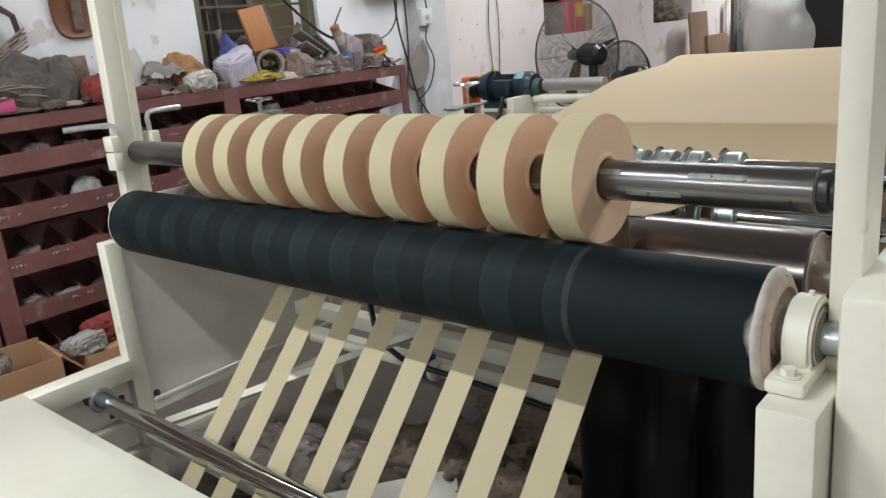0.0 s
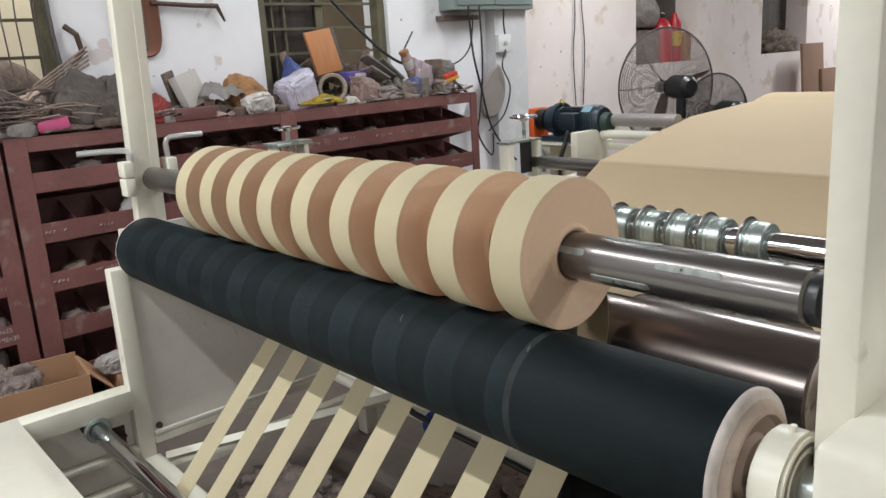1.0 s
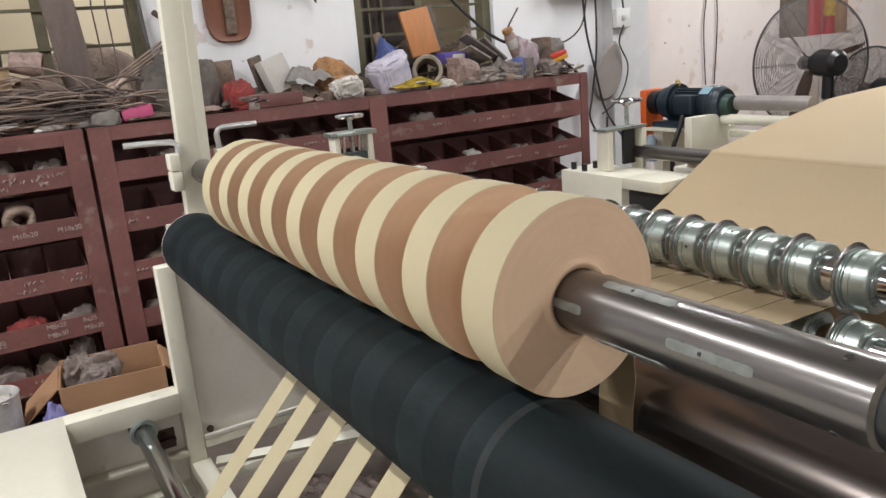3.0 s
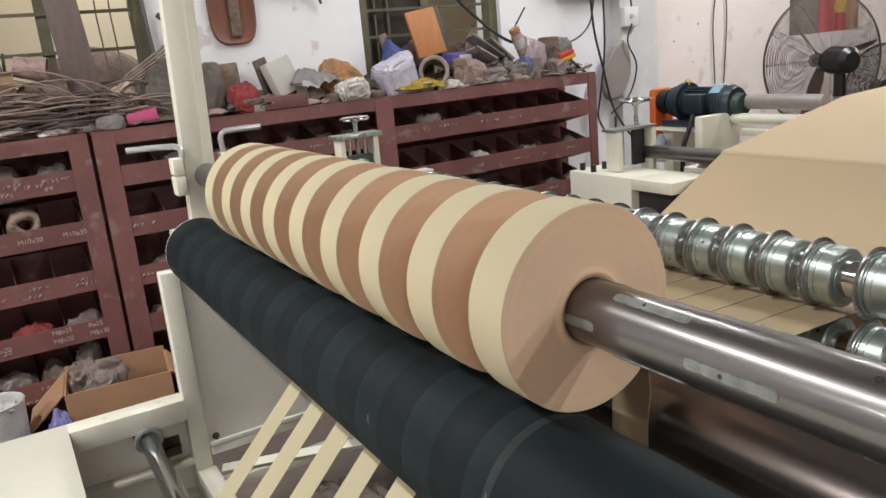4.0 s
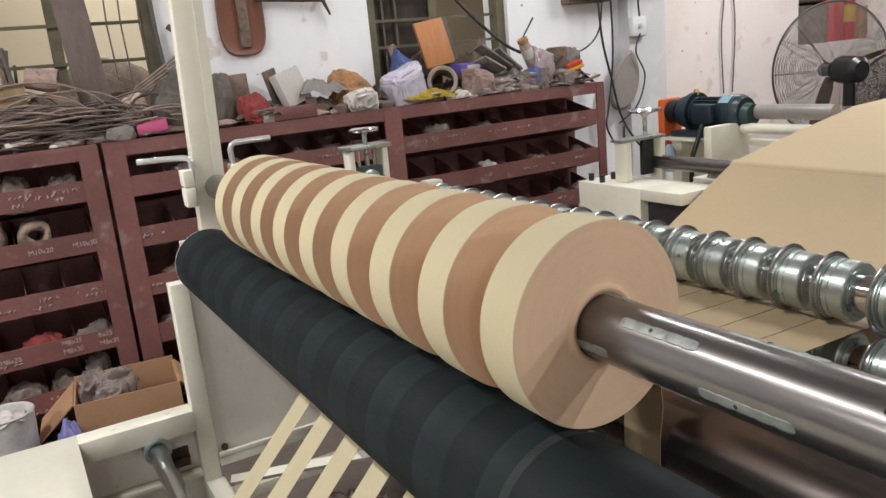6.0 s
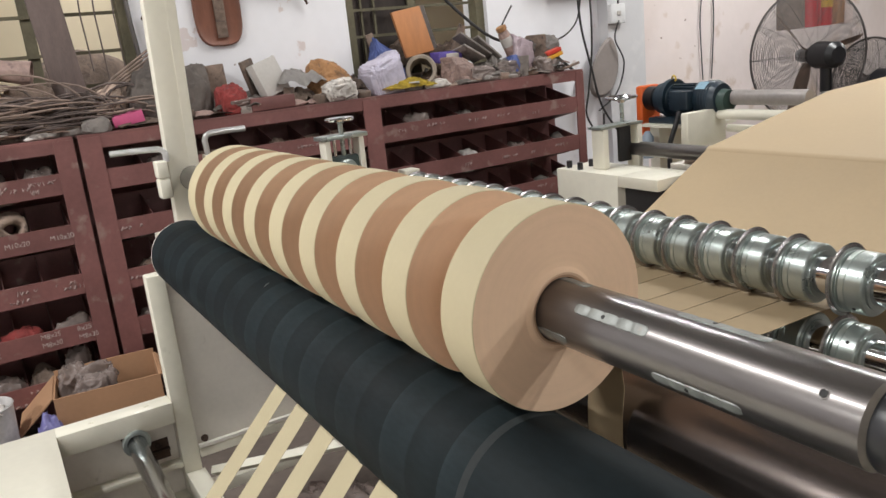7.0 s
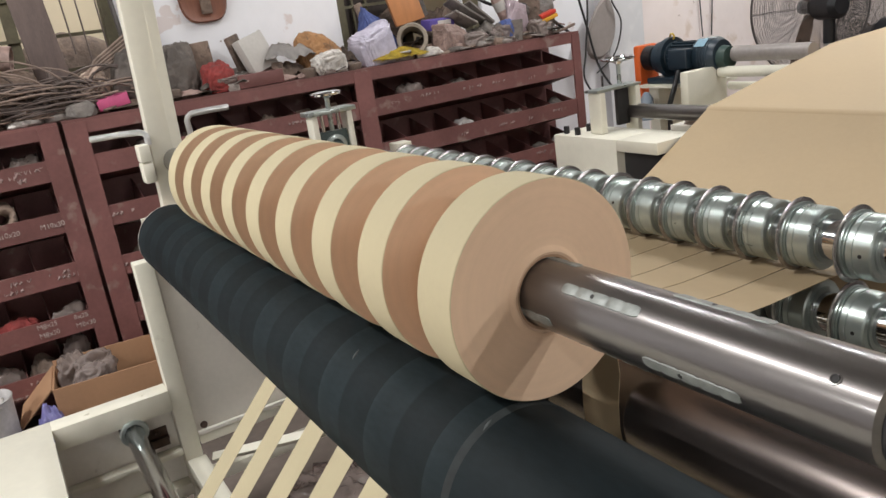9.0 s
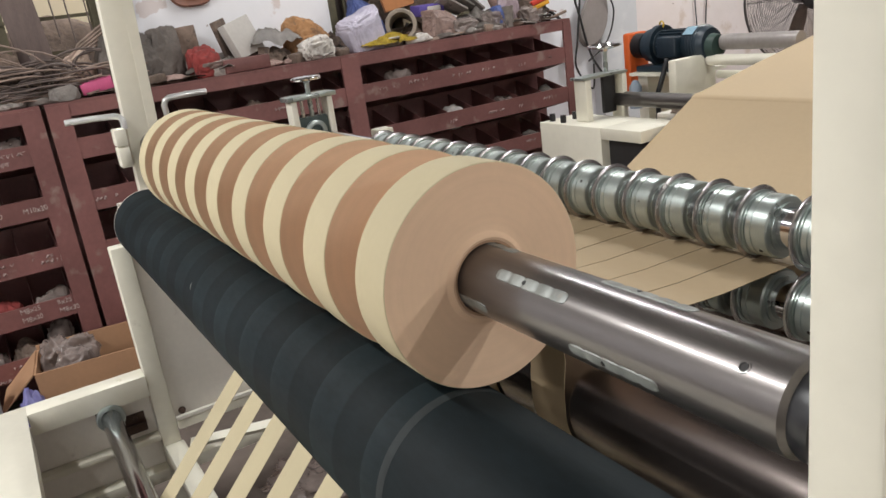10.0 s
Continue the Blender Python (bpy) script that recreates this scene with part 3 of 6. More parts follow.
def machine_frame():
    t = thing("machine_frame", "cream painted welded steel frame of the slitter", "machine frame")
    # left side
    m = lean(-2.5, 1.318, 1.2, -1.8)
    post = part("post", box(bmesh.new(), -0.03, 0.02, -0.052, 0.040, -0.32, 1.1, 0.003, m), CREAM, t)
    part("seam", box(bmesh.new(), 0.0202, 0.022, 0.010, 0.038, -0.31, 1.1, 0.0, m), CREAM, post, "proud welded flange of the post")
    part("lower_post", boxes((-2.50, -2.445, 1.132, 1.188, 0.0, 0.925), bevel=0.004), CREAM, t)
    part("side_panel", boxes((-2.475, -2.465, 1.188, 2.05, 0.33, 1.05)), CREAM_SHADE, t, "dull cream steel side sheet")
    part("rail", boxes((-2.475, -2.44, 1.19, 2.05, 0.30, 0.328), bevel=0.002), CREAM, t)
    part("rail", boxes((-2.475, -2.43, 1.19, 2.05, 0.16, 0.20), bevel=0.002), CREAM, t)
    part("rail", boxes((-2.45, -2.435, 1.19, 2.05, 0.335, 0.345)), CREAM_SHADE, t)
    part("arm", boxes((-2.50, -2.425, 0.8002, 1.131, 0.452, 0.52), bevel=0.001), CREAM, t)
    part("table_top", boxes((-2.50, -0.3, -0.6, 0.80, 0.508, 0.52), bevel=0.001), CREAM, t, "flat cream painted table plate")
    part("table_edge", boxes((-2.36, -0.3, 0.787, 0.799, 0.44, 0.507), bevel=0.002), CREAM, t)
    part("lower_panel", boxes((-2.50, -2.485, 0.45, 1.131, 0.12, 0.451)), CREAM_SHADE, t, "dull cream sheet below the arm")
    part("rail", boxes((-2.484, -2.44, 0.45, 1.131, 0.288, 0.306), bevel=0.002), CREAM, t)
    part("rail", boxes((-2.484, -2.43, 0.45, 1.131, 0.15, 0.19), bevel=0.002), CREAM, t)
    part("foot_beam", boxes((-2.444, -0.37, 1.135, 1.195, 0.20, 0.262), bevel=0.003), CREAM, t)
    part("table_leg", boxes((-2.49, -2.44, -0.55, -0.5, 0.0, 0.507), bevel=0.003), CREAM, t)
    part("table_leg", boxes((-0.36, -0.31, -0.55, -0.5, 0.0, 0.507), bevel=0.003), CREAM, t)
    # cross members at the back
    part("cross_beam", boxes((-2.46, -0.36, 1.86, 1.92, 0.43, 0.485), bevel=0.003), CREAM, t)
    part("cross_beam", boxes((-2.46, -0.36, 1.90, 1.95, 0.30, 0.35), bevel=0.003), CREAM, t)
    bm = bmesh.new()
    tube(bm, [(-2.44, 1.22, 0.24), (-1.72, 1.84, 0.50)], 0.018, 4)
    part("brace", bm, CREAM, t, smooth=False)
    part("rear_post", boxes((-2.50, -2.44, 2.051, 2.11, 0.0, 1.1), bevel=0.003), CREAM, t)
    part("rear_post", boxes((-0.30, -0.22, 1.86, 1.98, 0.0, 1.3), bevel=0.003), CREAM, t)
    # right side
    post = part("post", boxes((-0.292, -0.246, 1.27, 1.38, 0.912, 2.3), bevel=0.004), CREAM, t)
    part("side_wall", boxes((-0.345, -0.258, 1.098, 1.86, 0.0, 0.911), bevel=0.004), CREAM, t)
    part("housing", boxes((-0.255, 0.25, 1.172, 1.72, 0.0, 1.08), bevel=0.014), CREAM, t, "cream sheet metal gear housing")
    for y, z in ((0.90, 0.52), (1.06, 0.52)):
        hex_bolt(t, (-2.462, y, z), (0, 0, 1), 0.006, 0.003, CREAM)
    hex_bolt(t, (-2.464, 1.215, 0.352), (1, 0, 0), 0.008, 0.014, RUST)
    part("bracket", boxes((-2.484, -2.46, 1.045, 1.105, 0.352, 0.358), (-2.484, -2.478, 1.045, 1.105, 0.322, 0.388)), RUST, t, "rusty bolted bracket")
    hex_bolt(t, (-2.478, 1.075, 0.372), (1, 0, 0), 0.008, 0.012, RUST)
    return t


machine_frame()


def clamp(x, y0, y1):
    """The split bearing block of the shaft with its bent locking lever."""
    t = thing("shaft_clamp", "cream split bearing clamp with a bent chrome lever", "clamp")
    part("block", boxes((x - 0.035, x + 0.022, y0, y1, 1.212, 1.262), bevel=0.004), CREAM, t)
    part("block", boxes((x - 0.035, x + 0.022, y0, y1, 1.150, 1.208), bevel=0.004), CREAM, t)
    return t


c1 = clamp(-2.465, 1.226, 1.258)
bm = tube(bmesh.new(), [(-2.47, 1.262, 1.258), (-2.47, 1.262, 1.283), (-2.472, 1.256, 1.293), (-2.474, 1.244, 1.2975), (-2.50, 1.19, 1.299), (-2.52, 1.115, 1.299)], 0.0092, 14)
part("lever", bm, BRIGHT, c1, "bent chrome locking lever")
c2 = thing("shaft_clamp", "cream bearing cap with a bent chrome lever", "clamp")
part("block", boxes((-2.52, -2.462, 1.380, 1.412, 1.18, 1.258), bevel=0.004), CREAM, c2)
bm = tube(bmesh.new(), [(-2.49, 1.392, 1.257), (-2.49, 1.390, 1.303), (-2.49, 1.396, 1.316), (-2.49, 1.408, 1.322), (-2.492, 1.46, 1.323), (-2.495, 1.522, 1.322)], 0.0092, 14)
part("lever", bm, BRIGHT, c2, "bent chrome locking lever")


def pillow_block(x, y, z, label):
    """Bearing housing: a rounded ring on a bolted foot."""
    t = thing("pillow_block", label, "bearing", (x, y, z))
    bm = bmesh.new()
    n, w = 24, 0.022
    ring = [(0.067 * math.cos(a), 0.067 * math.sin(a)) for a in [radians(-35 + 250 * k / n) for k in range(n + 1)]]
    ring += [(-0.062, -0.0585), (0.062, -0.0585)]
    f0 = [bm.verts.new((-w, a, b)) for a, b in ring]
    f1 = [bm.verts.new((w, a, b)) for a, b in ring]
    bm.faces.new(f0)
    bm.faces.new(f1[::-1])
    for i in range(len(ring)):
        j = (i + 1) % len(ring)
        bm.faces.new((f0[i], f0[j], f1[j], f1[i]))
    bmesh.ops.bevel(bm, geom=[e for e in bm.edges if abs(e.verts[0].co.x - e.verts[1].co.x) < 0.001], offset=0.005, segments=2, affect="EDGES")
    part("housing", bm, CREAM, t)
    part("seal", lathe(bmesh.new(), [(w - 0.002, 0.057), (w + 0.001, 0.055), (w + 0.001, 0.05), (w - 0.003, 0.048), (w - 0.003, 0.042), (w + 0.004, 0.040), (w + 0.004, 0.028)], 48), material("greasy_seal", (0.22, 0.2, 0.17), 0.4, 0.5, var=0.4, scale=30), t, "greasy bearing seal")
    part("sleeve", lathe(bmesh.new(), [(w, 0.028), (w + 0.05, 0.028), (w + 0.052, 0.0)], 36), material("sleeve_steel", (0.5, 0.53, 0.52), 0.35, 0.8), t, "grey shaft sleeve")
    foot = part("foot", boxes((-0.03, 0.03, -0.118, 0.118, -0.060, -0.036), bevel=0.006), CREAM, t)
    for s in (-1, 1):
        part("washer", tube(bmesh.new(), [(0, s * 0.092, -0.037), (0, s * 0.092, -0.033)], 0.019, 24), CREAM, foot)
        part("bolt", tube(bmesh.new(), [(0, s * 0.092, -0.033), (0, s * 0.092, -0.022)], 0.012, 6), CREAM, foot, smooth=False)
    part("grease_nipple", tube(bmesh.new(), [(0.004, 0.004, 0.065), (0.004, 0.004, 0.075)], [0.006, 0.004], 10), CREAM, t)
    return t


pillow_block(-0.320, DRUM[0], DRUM[1], "cream painted pillow block bearing of the drum")
rod = thing("idler_rod", "chromed idler rod in front of the paper strips", "rod", (0, 1.008, 0.425))
part("bar", lathe(bmesh.new(), [(-2.43, 0), (-2.43, 0.024), (-2.42, 0.0285), (-0.36, 0.0285), (-0.36, 0)], 48), CHROME, rod)
part("end_ring", lathe(bmesh.new(), [(-2.4335, 0.029), (-2.4335, 0.042), (-2.420, 0.042), (-2.417, 0.038), (-2.417, 0.029)], 36), ZINC, rod, "grey bearing ring")
part("end_boss", lathe(bmesh.new(), [(-2.484, 0), (-2.484, 0.038), (-2.436, 0.036), (-2.434, 0.02)], 32), RUST, rod, "dark greasy end boss")


def knob_bracket():
    """The adjuster of the upper knife shaft: slotted guide, slide block, screw and small wheel."""
    t = thing("screw_adjuster", "cream slide bracket with a chromed adjusting wheel", "adjuster")
    part("cheek", boxes((-2.475, -2.42, 1.756, 1.776, 1.06, 1.247), bevel=0.003), CREAM, t)
    part("cheek", boxes((-2.475, -2.42, 1.878, 1.898, 1.06, 1.247), bevel=0.003), CREAM, t)
    part("cap", boxes((-2.485, -2.41, 1.744, 1.910, 1.2475, 1.262), bevel=0.002), ZINC, t, "grey steel cap plate")
    part("slide_block", boxes((-2.47, -2.43, 1.777, 1.877, 1.10, 1.19), bevel=0.006), material("green_casting", (0.05, 0.075, 0.07), 0.5), t, "dark green bearing slide")
    for gy in (1.800, 1.856):
        part("guide_pin", tube(bmesh.new(), [(-2.447, gy, 1.19), (-2.447, gy, 1.247)], 0.006, 12), CHROME, t)
    part("bearing", lathe(bmesh.new(), [(-2.4298, 0.036), (-2.422, 0.036), (-2.420, 0.032), (-2.420, 0.022), (-2.424, 0.02)], 32, Matrix.Translation((0, 1.828, 1.143))), ZINC, t, "bright bearing ring")
    part("screw", tube(bmesh.new(), [(-2.447, 1.83, 1.18), (-2.447, 1.83, 1.305)], 0.008, 16), ZINC, t)
    bm = bmesh.new()
    m = Matrix.Translation((-2.447, 1.83, 1.31)) @ Matrix.Rotation(radians(-90), 4, "Y")
    lathe(bm, [(-0.012, 0.0), (-0.012, 0.012), (-0.004, 0.02), (-0.006, 0.040), (-0.004, 0.049), (0.002, 0.050), (0.006, 0.046), (0.005, 0.038), (0.002, 0.022), (0.008, 0.012), (0.010, 0.0)], 40, m)
    part("wheel", bm, CHROME, t, "round chromed adjusting wheel")
    return t


knob_bracket()

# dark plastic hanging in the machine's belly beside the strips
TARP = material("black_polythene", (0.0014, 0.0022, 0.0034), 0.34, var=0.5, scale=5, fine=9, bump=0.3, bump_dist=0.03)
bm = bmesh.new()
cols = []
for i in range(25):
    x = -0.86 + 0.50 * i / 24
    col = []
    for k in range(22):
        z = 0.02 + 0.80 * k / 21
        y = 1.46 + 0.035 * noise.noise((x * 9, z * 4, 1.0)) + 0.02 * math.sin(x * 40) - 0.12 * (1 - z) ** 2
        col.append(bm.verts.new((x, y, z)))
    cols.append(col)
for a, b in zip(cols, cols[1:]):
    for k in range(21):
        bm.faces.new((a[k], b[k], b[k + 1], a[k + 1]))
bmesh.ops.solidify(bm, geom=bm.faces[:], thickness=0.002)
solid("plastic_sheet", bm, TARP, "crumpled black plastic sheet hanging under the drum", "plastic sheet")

# ---- rack ----
def rack(name, y0, y1, stiles, label, first, pitch):
    t = thing(name, label, "storage rack")
    x0, x1 = WX + 0.03, -3.63
    part("top_panel", boxes((x0, x1, y0, y1, 1.29, 1.302)), MAROON, t)
    part("top_band", boxes((x1 - 0.012, x1, y0, y1, 1.24, 1.29)), MAROON, t)
    for s0, s1 in stiles:
        part("stile", boxes((x1 - 0.01, x1 + 0.004, s0, s1, 0, 1.29)), MAROON, t)
    part("back", boxes((x0, x0 + 0.004, y0, y1, 0, 1.29)), MAROON, t)
    for k in range(5):
        zt = first - pitch * k
        bays = [(a[1], b[0]) for a, b in zip(stiles, stiles[1:])]
        for a, b in bays:
            part("lip", boxes((x1 - 0.008, x1, a, b, zt - 0.088, zt)), MAROON, t)
            bm = bmesh.new()
            v = [bm.verts.new(p) for p in ((x1 - 0.004, a, zt - 0.088), (x1 - 0.004, b, zt - 0.088), (x0 + 0.01, b, zt - 0.15), (x0 + 0.01, a, zt - 0.15))]
            bm.faces.new(v)
            bmesh.ops.solidify(bm, geom=bm.faces[:], thickness=0.003)
            part("tray", bm, MAROON, t)
            n = max(2, round((b - a) / 0.165))
            for j in range(0, n + 1):
                y = a + 0.001 + (b - a - 0.005) * j / n
                bm = bmesh.new()
                pts = [(x1 - 0.01, zt - 0.088), (x1 - 0.01, zt - 0.01), (x0 + 0.01, zt + 0.06), (x0 + 0.01, zt - 0.148)]
                f0 = [bm.verts.new((px, y, pz)) for px, pz in pts]
                f1 = [bm.verts.new((px, y + 0.003, pz)) for px, pz in pts]
                bm.faces.new(f0)
                bm.faces.new(f1[::-1])
                for i in range(4):
                    bm.faces.new((f0[i], f0[(i + 1) % 4], f1[(i + 1) % 4], f1[i]))
                part("divider", bm, MAROON, t)
    return t


rack("parts_rack", 1.148, 3.93, [(1.148, 1.236), (2.478, 2.573), (3.875, 3.93)], "maroon steel bolt rack with sloping bins", 1.148, 0.2255)
rack("parts_rack", -0.5, 1.13, [(-0.5, -0.41), (0.25, 0.30), (1.05, 1.13)], "maroon steel bolt rack with chalk written bins", 1.158, 0.2185)


# ---- writing and contents of the rack ----
def chalk_text(words, y, z, size):
    """Chalk writing on a rack lip, facing the hall."""
    cu = bpy.data.curves.new("chalk_text", "FONT")
    cu.body, cu.size, cu.extrude = words, size, 0.0004
    tmp = bpy.data.objects.new("tmp", cu)
    me = bpy.data.meshes.new_from_object(tmp)
    bpy.data.objects.remove(tmp)
    for v in me.vertices:  # an unsteady hand
        p = Vector((v.co.x * 55, v.co.y * 55, y * 9))
        v.co.x += 0.0032 * noise.noise(p) + 0.0016 * noise.noise(p * 3)
        v.co.y += 0.0030 * noise.noise(p + Vector((7, 0, 0))) + 0.05 * v.co.x * (0.5 - (y * 37 % 1))
    me.materials.append(CHALK)
    ob = new("chalk_writing", me)
    ob.matrix_basis = pose(-3.6254, y, z, 90, 0, 90) @ Matrix.Shear("XZ", 4, (0.0, 0.0))
    return tagged(ob, "white chalk bolt size written on the rack lip", "writing", "chalk marks")


def chalk_marks(bm, y, z, wide, seed):
    """Illegible chalk marks: short strokes."""
    rnd = random.Random(seed)
    n = max(3, int(wide / 0.016))
    for k in range(n):
        if rnd.random() < 0.2:
            continue
        a = y + wide * k / n
        h = rnd.uniform(0.010, 0.022)
        s = rnd.uniform(-0.006, 0.006)
        fat = rnd.uniform(0.0012, 0.0024)
        tube(bm, [(-3.6285, a, z - h / 2), (-3.6285, a + s + rnd.uniform(-0.003, 0.003), z), (-3.6285, a + s, z + h / 2)], [fat, fat * 1.2, fat * 0.6], 4)
        if rnd.random() < 0.6:
            tube(bm, [(-3.6287, a - 0.004, z - h * 0.3), (-3.6287, a + 0.008, z + h * 0.25)], [0.002, 0.005], 4)
        if rnd.random() < 0.7:
            tube(bm, [(-3.6285, a, z + rnd.uniform(-0.006, 0.008)), (-3.6285, a + rnd.uniform(0.006, 0.012), z + rnd.uniform(-0.006, 0.008))], 0.0013, 4)


for words, y, z in (("M10x20", 0.79, 0.884), ("M10x30", 0.96, 0.886), ("M8x20", 0.60, 0.45), ("M8x25", 0.84, 0.474), ("M8x30", 0.84, 0.436), ("8x25", 0.985, 0.476), ("M8x30", 0.985, 0.438), ("8x35", 0.47, 0.665)):
    chalk_text(words, y, z, 0.029)
rnd = random.Random(4)
marks = bmesh.new()
for k in range(5):
    z = 1.150 - 0.223 * k - 0.044
    for y in (0.62, 0.80, 0.95, 1.26, 1.46, 1.68, 1.90, 2.12, 2.30, 2.66, 2.86, 3.08, 3.30, 3.52, 3.72):
        if rnd.random() < 0.78 and not (k in (1, 3) and y < 1.1):
            chalk_marks(marks, y + rnd.uniform(-0.03, 0.03), z + rnd.uniform(-0.012, 0.014), rnd.uniform(0.06, 0.13), rnd.random())
for k in range(5):
    for y in (0.40, 0.58, 0.76, 0.93):
        for row in (0.016, -0.018):
            if rnd.random() < 0.7 and not (k in (1, 3) and y > 0.7):
                chalk_marks(marks, y + rnd.uniform(-0.02, 0.02), 1.158 - 0.2185 * k - 0.046 + row, rnd.uniform(0.06, 0.11), rnd.random())
solid("chalk_marks", marks, material("smudged_chalk", (0.33, 0.235, 0.22), 0.9, var=0.4, scale=60), "smudged white chalk marks on the rack lips", "writing", kind="stuff", smooth=False)

FILM_GREY = glossy_film("clear_bag_film", (0.27, 0.215, 0.195), 0.7, 0.2)
FILM_WHITE = glossy_film("white_bag_film", (0.44, 0.41, 0.39), 0.85, 0.25)
FILM_LILAC = glossy_film("lilac_bag_film", (0.56, 0.52, 0.62), 0.85, 0.2)
CLOTHS = {
    "red": material("red_cloth", (0.25, 0.042, 0.038), 0.9, var=0.4, scale=16, bump=0.9, spots=(0.16, 0.05, 0.045), spot_amount=0.2, bump_dist=0.012),
    "brown": material("orange_brown_sacking", (0.33, 0.17, 0.075), 0.9, var=0.4, scale=14, bump=0.9, spots=(0.16, 0.09, 0.05), spot_amount=0.2, bump_dist=0.012),
    "yellow": material("yellow_rag", (0.50, 0.36, 0.05), 0.9, var=0.4, scale=26, bump=0.8, spots=(0.25, 0.17, 0.05), spot_amount=0.1, bump_dist=0.008),
    "grey": material("grey_dusty_plastic", (0.235, 0.205, 0.185), 0.6, var=0.4, scale=10, bump=0.9, spots=(0.12, 0.10, 0.09), spot_amount=0.2, bump_dist=0.012, rand=0.35),
    "dark": material("dark_grey_canvas", (0.10, 0.083, 0.073), 0.75, var=0.35, scale=9, bump=0.9, spots=(0.14, 0.115, 0.10), spot_amount=0.0, bump_dist=0.012, rand=0.25),
    "dust": material("dusty_brown", (0.195, 0.14, 0.11), 0.9, var=0.45, scale=13, bump=0.9, spots=(0.09, 0.065, 0.055), spot_amount=0.2, bump_dist=0.012, rand=0.35),
    "pinkish": material("pinkish_wrap", (0.33, 0.225, 0.195), 0.6, var=0.4, scale=14, bump=0.9, spots=(0.18, 0.12, 0.11), spot_amount=0.15, bump_dist=0.012, rand=0.2),
    "blue": material("blue_plastic", (0.05, 0.075, 0.22), 0.55, var=0.25, scale=10, bump=0.3),
    "white": material("white_wrap", (0.58, 0.54, 0.50), 0.55, var=0.35, scale=18, bump=0.9, spots=(0.25, 0.2, 0.18), spot_amount=0.1, bump_dist=0.012, rand=0.15),
}
# ---- on top of the rack ----
TOP = 1.302


def flat_piece(name, mat, at, size, turns, label, category, bevel=0.003):
    bm = bmesh.new()
    m = pose(*at, *turns)
    box(bm, -size[0] / 2, size[0] / 2, -size[1] / 2, size[1] / 2, -size[2] / 2, size[2] / 2, bevel, m)
    return solid(name, bm, mat, label, category)


def crumple(name, mat, y0, y1, z1, label, category, x=-3.76, deep=0.09, rough=0.2, seed=1, sharp=0.2, z0=TOP, freq=1.5, square=0.75, tilt=(0, 0, 0), group="", fine=5):
    """A cloth, bag or wrap thrown down: facets between sharp folds, with fine creases."""
    bm = bmesh.new()
    made = bmesh.ops.create_icosphere(bm, subdivisions=fine, radius=1.0)["verts"]
    off = Vector((seed * 7.3, seed * 3.1, seed * 5.7))
    dice = random.Random(seed * 13 + 7)
    planes = []
    for k in range(18):
        n = Vector((dice.gauss(0, 1), dice.gauss(0, 1), dice.gauss(0, 1))).normalized()
        planes.append((n, dice.uniform(0.70, 0.98)))
    h, w = z1 - z0, (y1 - y0) / 2
    turn = Matrix.Rotation(radians(tilt[2]), 3, "Z") @ Matrix.Rotation(radians(tilt[0]), 3, "X") @ Matrix.Rotation(radians(tilt[1]), 3, "Y")
    for v in made:
        p = v.co.copy()
        facet = 1.18
        for n, d in planes:
            c = p.dot(n)
            if c > 0.3:
                facet = min(facet, d / c)
        q = p * freq + off + 0.7 * noise.noise_vector(p * freq * 0.8 + off)
        fold = 1 - 2 * abs(noise.noise(q * 1.5))
        crease = 1 - 2 * abs(noise.noise(q * 4.5)) + 0.5 * (1 - 2 * abs(noise.noise(q * 9.5)))
        d = 0.25 + 0.75 * facet + rough * (0.8 * noise.noise(p * 0.9 - off) + 0.55 * fold - 0.15) + (0.03 + sharp * 0.16) * (crease - 0.5)
        s = turn @ Vector([math.copysign(abs(c) ** square, c) * d for c in p])
        v.co = (x + deep * s.x, (y0 + y1) / 2 + w * s.y, z0 + 0.001 + h * max(0.0, 0.36 + 0.64 * s.z))
    return soft(name, bm, mat, label, category, group)


